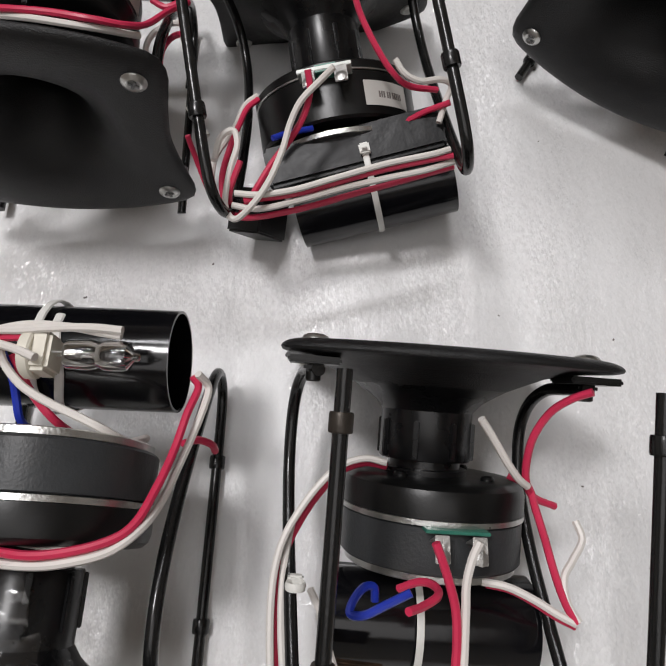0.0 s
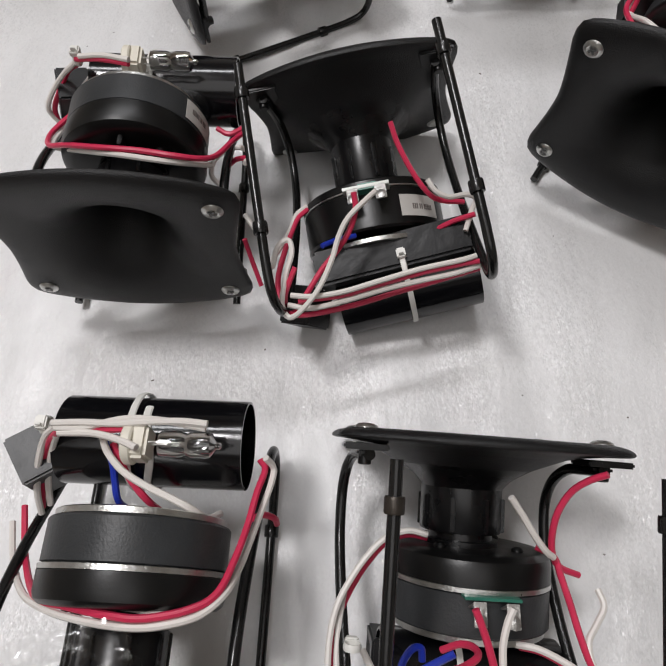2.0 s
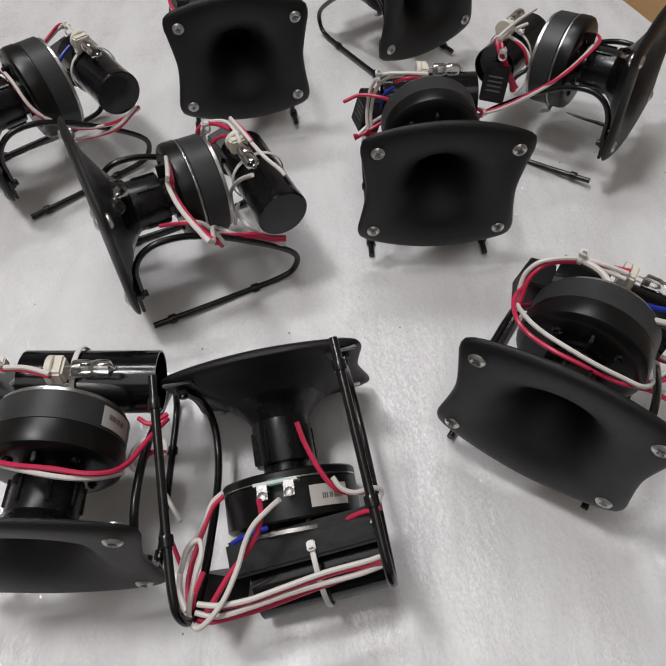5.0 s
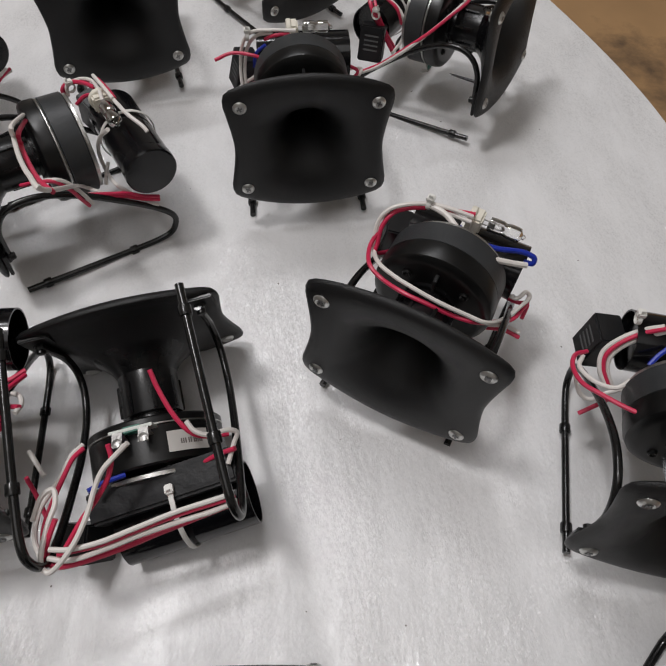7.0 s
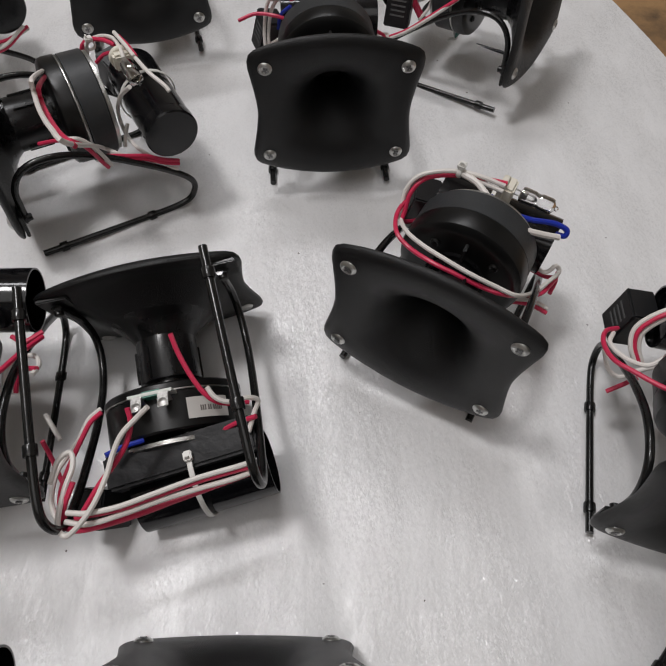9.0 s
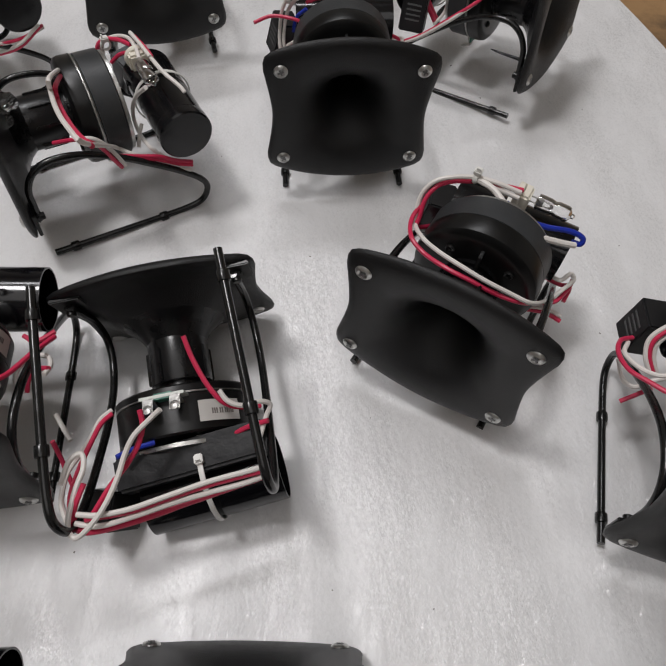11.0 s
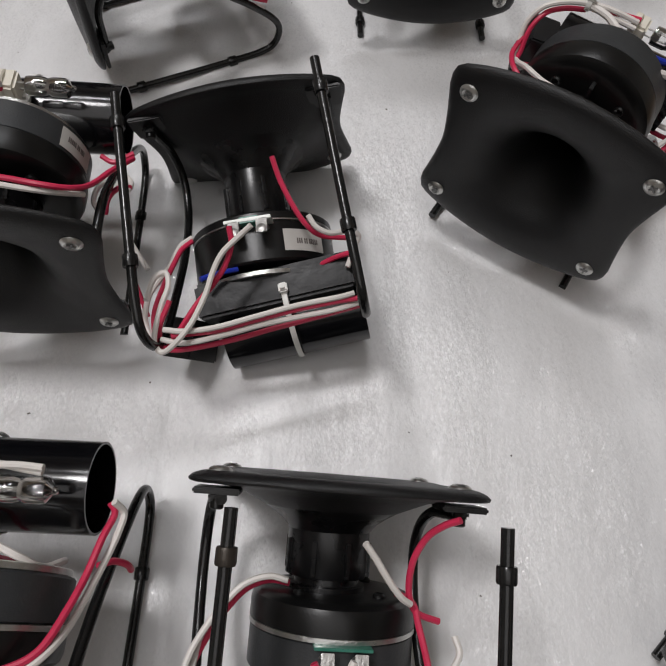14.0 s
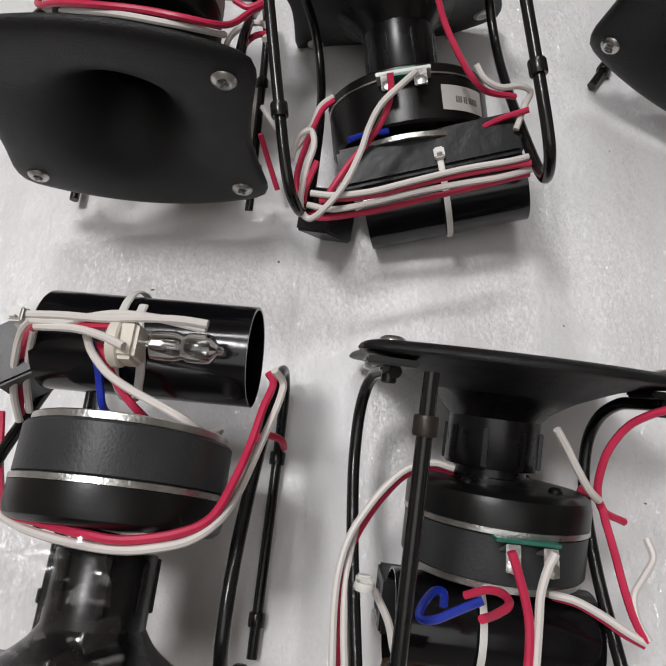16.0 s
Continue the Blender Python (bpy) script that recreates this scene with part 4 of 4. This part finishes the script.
def wires_g(base):
    wire("red_wire", RED, [(-0.0595, 0.0841, 0.08), (-0.0473, 0.0886, 0.082), (-0.0326, 0.0835, 0.083), (-0.0242, 0.0815, 0.08)], base)
    wire("white_wire", WHITE, [(-0.0025, 0.0836, 0.1), (-0.0184, 0.0853, 0.1), (-0.0327, 0.0886, 0.097), (-0.0397, 0.0914, 0.086), (-0.0424, 0.0879, 0.07), (-0.042, 0.0818, 0.058)], base)
    wire("white_wire", WHITE, [(-0.0183, 0.0854, 0.098), (-0.0296, 0.089, 0.094), (-0.0366, 0.0917, 0.083), (-0.0396, 0.0881, 0.068), (-0.0393, 0.0841, 0.058)], base)
    wire("red_wire", RED, [(-0.0067, 0.0839, 0.098), (-0.0169, 0.0839, 0.097), (-0.0237, 0.0878, 0.092)], base)
    wire("blue_wire", BLUE, [(-0.0236, 0.0922, 0.085), (-0.0303, 0.0936, 0.078), (-0.0328, 0.0928, 0.068)], base)
    wire("red_wire", RED, [(-0.0237, 0.0902, 0.063), (-0.0381, 0.0836, 0.058), (-0.0515, 0.0792, 0.052)], base)
    wire("white_wire", WHITE, [(-0.0269, 0.0906, 0.065), (-0.0396, 0.086, 0.06), (-0.0492, 0.0801, 0.055)], base)
    wire("red_wire", RED, [(-0.0521, 0.0793, 0.055), (-0.038, 0.0832, 0.053), (-0.0221, 0.0834, 0.05)], base)
    wire("red_wire", RED, [(0.0368, 0.1035, 0.06), (0.0455, 0.1023, 0.055), (0.0408, 0.0989, 0.05)], base)
    wire("white_wire", WHITE, [(0.0362, 0.1053, 0.055), (0.0496, 0.1127, 0.05), (0.0472, 0.1065, 0.048)], base)


def wires_j(base):
    wire("red_wire", RED, [(0.0111, 0.0526, 0.085), (0.0186, 0.048, 0.085), (0.005, 0.042, 0.086), (-0.033, 0.0412, 0.09), (-0.0596, 0.0457, 0.088), (-0.0683, 0.0607, 0.076), (-0.0669, 0.0793, 0.06), (-0.0681, 0.0955, 0.05)], base)
    wire("white_wire", WHITE, [(0.0224, 0.0531, 0.083), (0.0086, 0.0455, 0.085), (-0.0326, 0.0435, 0.088), (-0.0606, 0.0478, 0.086), (-0.0696, 0.0617, 0.074), (-0.068, 0.0807, 0.058), (-0.0685, 0.0979, 0.048)], base)
    wire("red_wire", RED, [(-0.0378, 0.1061, 0.092), (-0.0416, 0.1007, 0.085), (-0.0357, 0.0961, 0.07), (-0.0306, 0.0877, 0.052)], base, 0.0017)
    wire("red_wire", RED, [(-0.031, 0.1056, 0.09), (-0.0372, 0.0985, 0.082), (-0.0327, 0.0926, 0.066), (-0.0247, 0.0873, 0.05)], base)
    wire("white_wire", WHITE, [(-0.0285, 0.101, 0.092), (-0.0259, 0.0896, 0.086), (-0.0255, 0.0817, 0.076), (-0.0251, 0.0821, 0.06), (-0.0324, 0.0873, 0.05)], base)
    wire("red_wire", RED, [(-0.0267, 0.098, 0.09), (-0.0276, 0.0871, 0.084), (-0.0252, 0.0834, 0.072)], base)
    wire("white_wire", WHITE, [(-0.0481, 0.101, 0.098), (-0.034, 0.0995, 0.1), (-0.0144, 0.0984, 0.1), (0.006, 0.0955, 0.1)], base)
    wire("white_wire", WHITE, [(-0.0437, 0.1009, 0.094), (-0.0274, 0.0986, 0.096), (-0.0143, 0.0927, 0.097)], base)


def wires_l(base):
    wire("red_wire", RED, [(-0.0472, 0.1025, 0.057), (-0.0549, 0.0961, 0.0606), (-0.0574, 0.0855, 0.0641), (-0.0541, 0.0742, 0.0677), (-0.0461, 0.0669, 0.0713), (-0.0363, 0.0596, 0.0749), (-0.028, 0.0546, 0.0784), (-0.0191, 0.0502, 0.082)], base)
    wire("white_wire", WHITE, [(-0.0495, 0.0989, 0.057), (-0.0526, 0.0889, 0.0603), (-0.0465, 0.0793, 0.0637), (-0.0371, 0.0754, 0.067), (-0.0287, 0.0813, 0.0703), (-0.0217, 0.085, 0.0737), (-0.0137, 0.0869, 0.077)], base)
    wire("white_wire", WHITE, [(-0.0192, 0.1038, 0.087), (-0.0279, 0.1044, 0.08), (-0.0373, 0.1011, 0.073), (-0.0426, 0.0968, 0.066), (-0.0418, 0.0906, 0.059), (-0.0363, 0.0854, 0.052)], base)
    wire("red_wire", RED, [(-0.0188, 0.1024, 0.087), (-0.0268, 0.1028, 0.08), (-0.0355, 0.1, 0.073), (-0.0406, 0.096, 0.066), (-0.0398, 0.0911, 0.059), (-0.0348, 0.0855, 0.052)], base)
    wire("white_wire", WHITE, [(-0.0167, 0.1025, 0.085), (-0.0248, 0.1025, 0.078), (-0.0329, 0.1001, 0.071), (-0.0379, 0.0961, 0.064), (-0.0368, 0.0914, 0.057), (-0.0318, 0.0868, 0.05)], base)
    wire("white_wire", WHITE, [(-0.0505, 0.0941, 0.047), (-0.0495, 0.0808, 0.0495), (-0.0448, 0.0755, 0.052), (-0.0369, 0.0796, 0.0545), (-0.0279, 0.0832, 0.057)], base)
    wire("red_wire", RED, [(-0.0458, 0.0748, 0.037), (-0.0385, 0.0784, 0.042), (-0.0334, 0.0807, 0.047)], base)
    wire("blue_wire", BLUE, [(-0.0243, 0.0856, 0.077), (-0.0203, 0.0906, 0.0795), (-0.0153, 0.0953, 0.082)], base)


def crumpled_film(parent, m, sx, sy):
    """A crumpled piece of clear film."""
    n, verts, faces = 26, [], []
    for j in range(n + 1):
        for i in range(n + 1):
            u, v = i / n - 0.5, j / n - 0.5
            z = 0.0065 * noise.noise((u * 6, v * 6, 4.0)) + 0.0012 * noise.noise((u * 13, v * 13, 9.0)) - 0.03 * u * u
            verts.append((u * sx, v * sy, z))
    for j in range(n):
        for i in range(n):
            a = j * (n + 1) + i
            faces.append((a, a + 1, a + n + 2, a + n + 1))
    return part("plastic_film", mesh("plastic_film", FILM, verts, faces), parent, "crumpled clear plastic film", m)


def glue(parent, place, r):
    """A lump of clear hot glue."""
    bm = bmesh.new()
    bmesh.ops.create_icosphere(bm, subdivisions=3, radius=r)
    for v in bm.verts:
        v.co *= 1 + 0.35 * noise.noise(v.co * 260)
        v.co.z *= 0.7
    me = bpy.data.meshes.new("glue_lump")
    bm.to_mesh(me)
    bm.free()
    me.materials.append(GLASS)
    me.polygons.foreach_set("use_smooth", [True] * len(me.polygons))
    return part("glue_lump", me, parent, "clear hot glue lump", Matrix.Translation(place))


STANDING = "black horn tweeter standing on two bent rod legs"
unit = tweeter(pose(-0.013, 0.009, 0, 0, 0, 2.0), "black horn tweeter on rod legs with looped red and white wires", wires_c, lamp_shift=(0.007, -0.0045, 0.001), relay=(-0.0400, 0.1000, 0.0640, 10, 35), drive=(0.89, 0.004), neck=(0.9, 0.004), seam_kind="bright")
arc = [(0.0005 * math.sin(3 * a), 0.1080 - 0.0172 * math.sin(a), 0.0660 + 0.0172 * math.cos(a)) for a in [-0.6 + 0.2 * k for k in range(17)]]
band = sweep(arc, 0.0005, 6, 1, False)
part("cable_tie", mesh("cable_tie", NYLON, [(0.0045 + v[0] * 3.0, v[1], v[2]) for v in band[0]], band[1]), unit, "white nylon cable tie")
crumpled_film(unit, pose(-0.012, 0.022, 0.0945, 10, -8, 15), 0.058, 0.040)
tweeter(pose(-0.048, 0.1954, 0, 0, 3.8, 4.9), "black horn tweeter standing tight beside an upturned one", wires_a, sticker=70, short=0.007, back=-0.0063, slide=0.006, lamp_shift=(0.002, -0.0125, 0.001), drive=(0.9, 0.0), relay=(-0.0360, 0.0970, 0.0620, 14, 17), tie=(-0.026, 0.089, 0.09))
tweeter(pose(0.1838, 0.2697, -0.0007, 0, 2.0, -28.3), "black horn tweeter on rod legs with a blue wire", wires_e, back=-0.0105, lamp_shift=(0.006, -0.008, 0.0015), relay=(-0.0380, 0.0900, 0.0640, 10, 20), drive=(0.97, 0.0), tie=(-0.0216, 0.0882, 0.1))
tweeter(pose(0.1452, 0.4360, 0, 0, 0, 4.6), "black horn tweeter on rod legs with a loose red wire", wires_g, lamp_shift=(-0.002, -0.0075, 0.002), tie=(-0.0356, 0.0877, 0.095))
tweeter(pose(-0.0026, 0.5725, 0.003, 1.5, 1, 15.0), STANDING, capped=True)
unit = tweeter(pose(-0.0726, 0.4030, 0.001, -1.5, 0, -60.0), "black horn tweeter on rod legs with clear glue behind the horn", wires_f, capped=True, slide=0.006, lamp_shift=(0.001, -0.0075, 0.002), drive=(0.9, 0.0), seam_kind="slim", tie=(-0.0291, 0.0867, 0.088))
glue(unit, (0.012, 0.017, AXIS + 0.026), 0.007)
glue(unit, (0.022, 0.013, AXIS + 0.022), 0.005)
unit = tweeter(pose(0.3053, 0.5548, 0.002, -5.0, 3.0, 57.5), "black horn tweeter on rod legs near the foam's edge", wires_j, lamp_shift=(-0.013, 0.003, 0.001), seam_kind="slim", tie=(-0.0428, 0.0973, 0.083))
glue(unit, (-0.012, 0.018, AXIS + 0.022), 0.005)
tweeter(pose(0.1500, 0.6760, 0.002, -1.0, 0, 37.2), STANDING)
tweeter(pose(-0.1964, 0.4957, 0, 0, 0, -47.7), STANDING, capped=True)
tweeter(pose(0.3180, 0.1750, 0.004, -1.5, -0.5, -13.0), "black horn tweeter on rod legs with bundled wires and a relay", wires_l, relay=(-0.0400, 0.1120, 0.0560, 8, 10))
tweeter(pose(0.272, 0.042, 0, 0, 0, -44.0), STANDING)
tweeter(pose(0.0408, 0.2938, 0.1083, -164.9, -8.6, 10.9), "black horn tweeter upside down, rod legs up, wires bundled", wires_b, bar=True, sticker=138, splay=(0.0, -2.5), lean=(6, 0.5), thin=True, short=-0.0085, drive=(1.0, 0.0), relay=(-0.0395, 0.1005, 0.0600, 14, 17), back=-0.0095, slant=-4.0)
unit = tweeter(pose(0.110, 0.117, 0.1124, -165.8, 4.0, 1.0), "black horn tweeter upside down with loose cut wire ends", wires_d, short=0.008, lean=(-10, -10), twist=-2, drive=(0.89, 0.0035), back=-0.008, worn=True, seam_kind="bright", relay=(-0.024, 0.1, 0.088, 0, 0))
rusty = part("rusty_plate", mesh("rusty_plate", RUST, *box(0.020, 0.0130, 0.0028, 0.0006)), unit, "rusty steel plate with a bolt", pose(-0.026, 0.0990, 0.0330, 8, -5, 6))
tie_ring(unit, pose(-0.0430, 0.0721, 0.0313, 0, 0, 90), 0.0026)
part("bolt", COMMON["screw"], rusty, "zinc bolt head", pose(0.002, 0, -0.0022, 90, 0, 0))


def crumbs():
    """A few specks of dirt on the foam."""
    verts, faces = [], []
    for k in range(46):
        x, y, r = random.uniform(-0.15, 0.36), random.uniform(0.05, 0.6), random.uniform(0.0002, 0.0004)
        piece = box(2 * r * random.uniform(1, 2.2), 2 * r, r, 0)
        v, f = moved(piece, Matrix.Translation((x, y, foam_height(x, y) + r / 2)) @ Matrix.Rotation(random.uniform(0, 3), 4, "Z"))
        n = len(verts)
        verts += v
        faces += [tuple(i + n for i in q) for q in f]
    return tagged(link_mesh("crumbs", mesh("crumbs", INK, verts, faces, False)), "tiny dark specks of dirt on the foam", "dirt", kind="stuff")


crumbs()
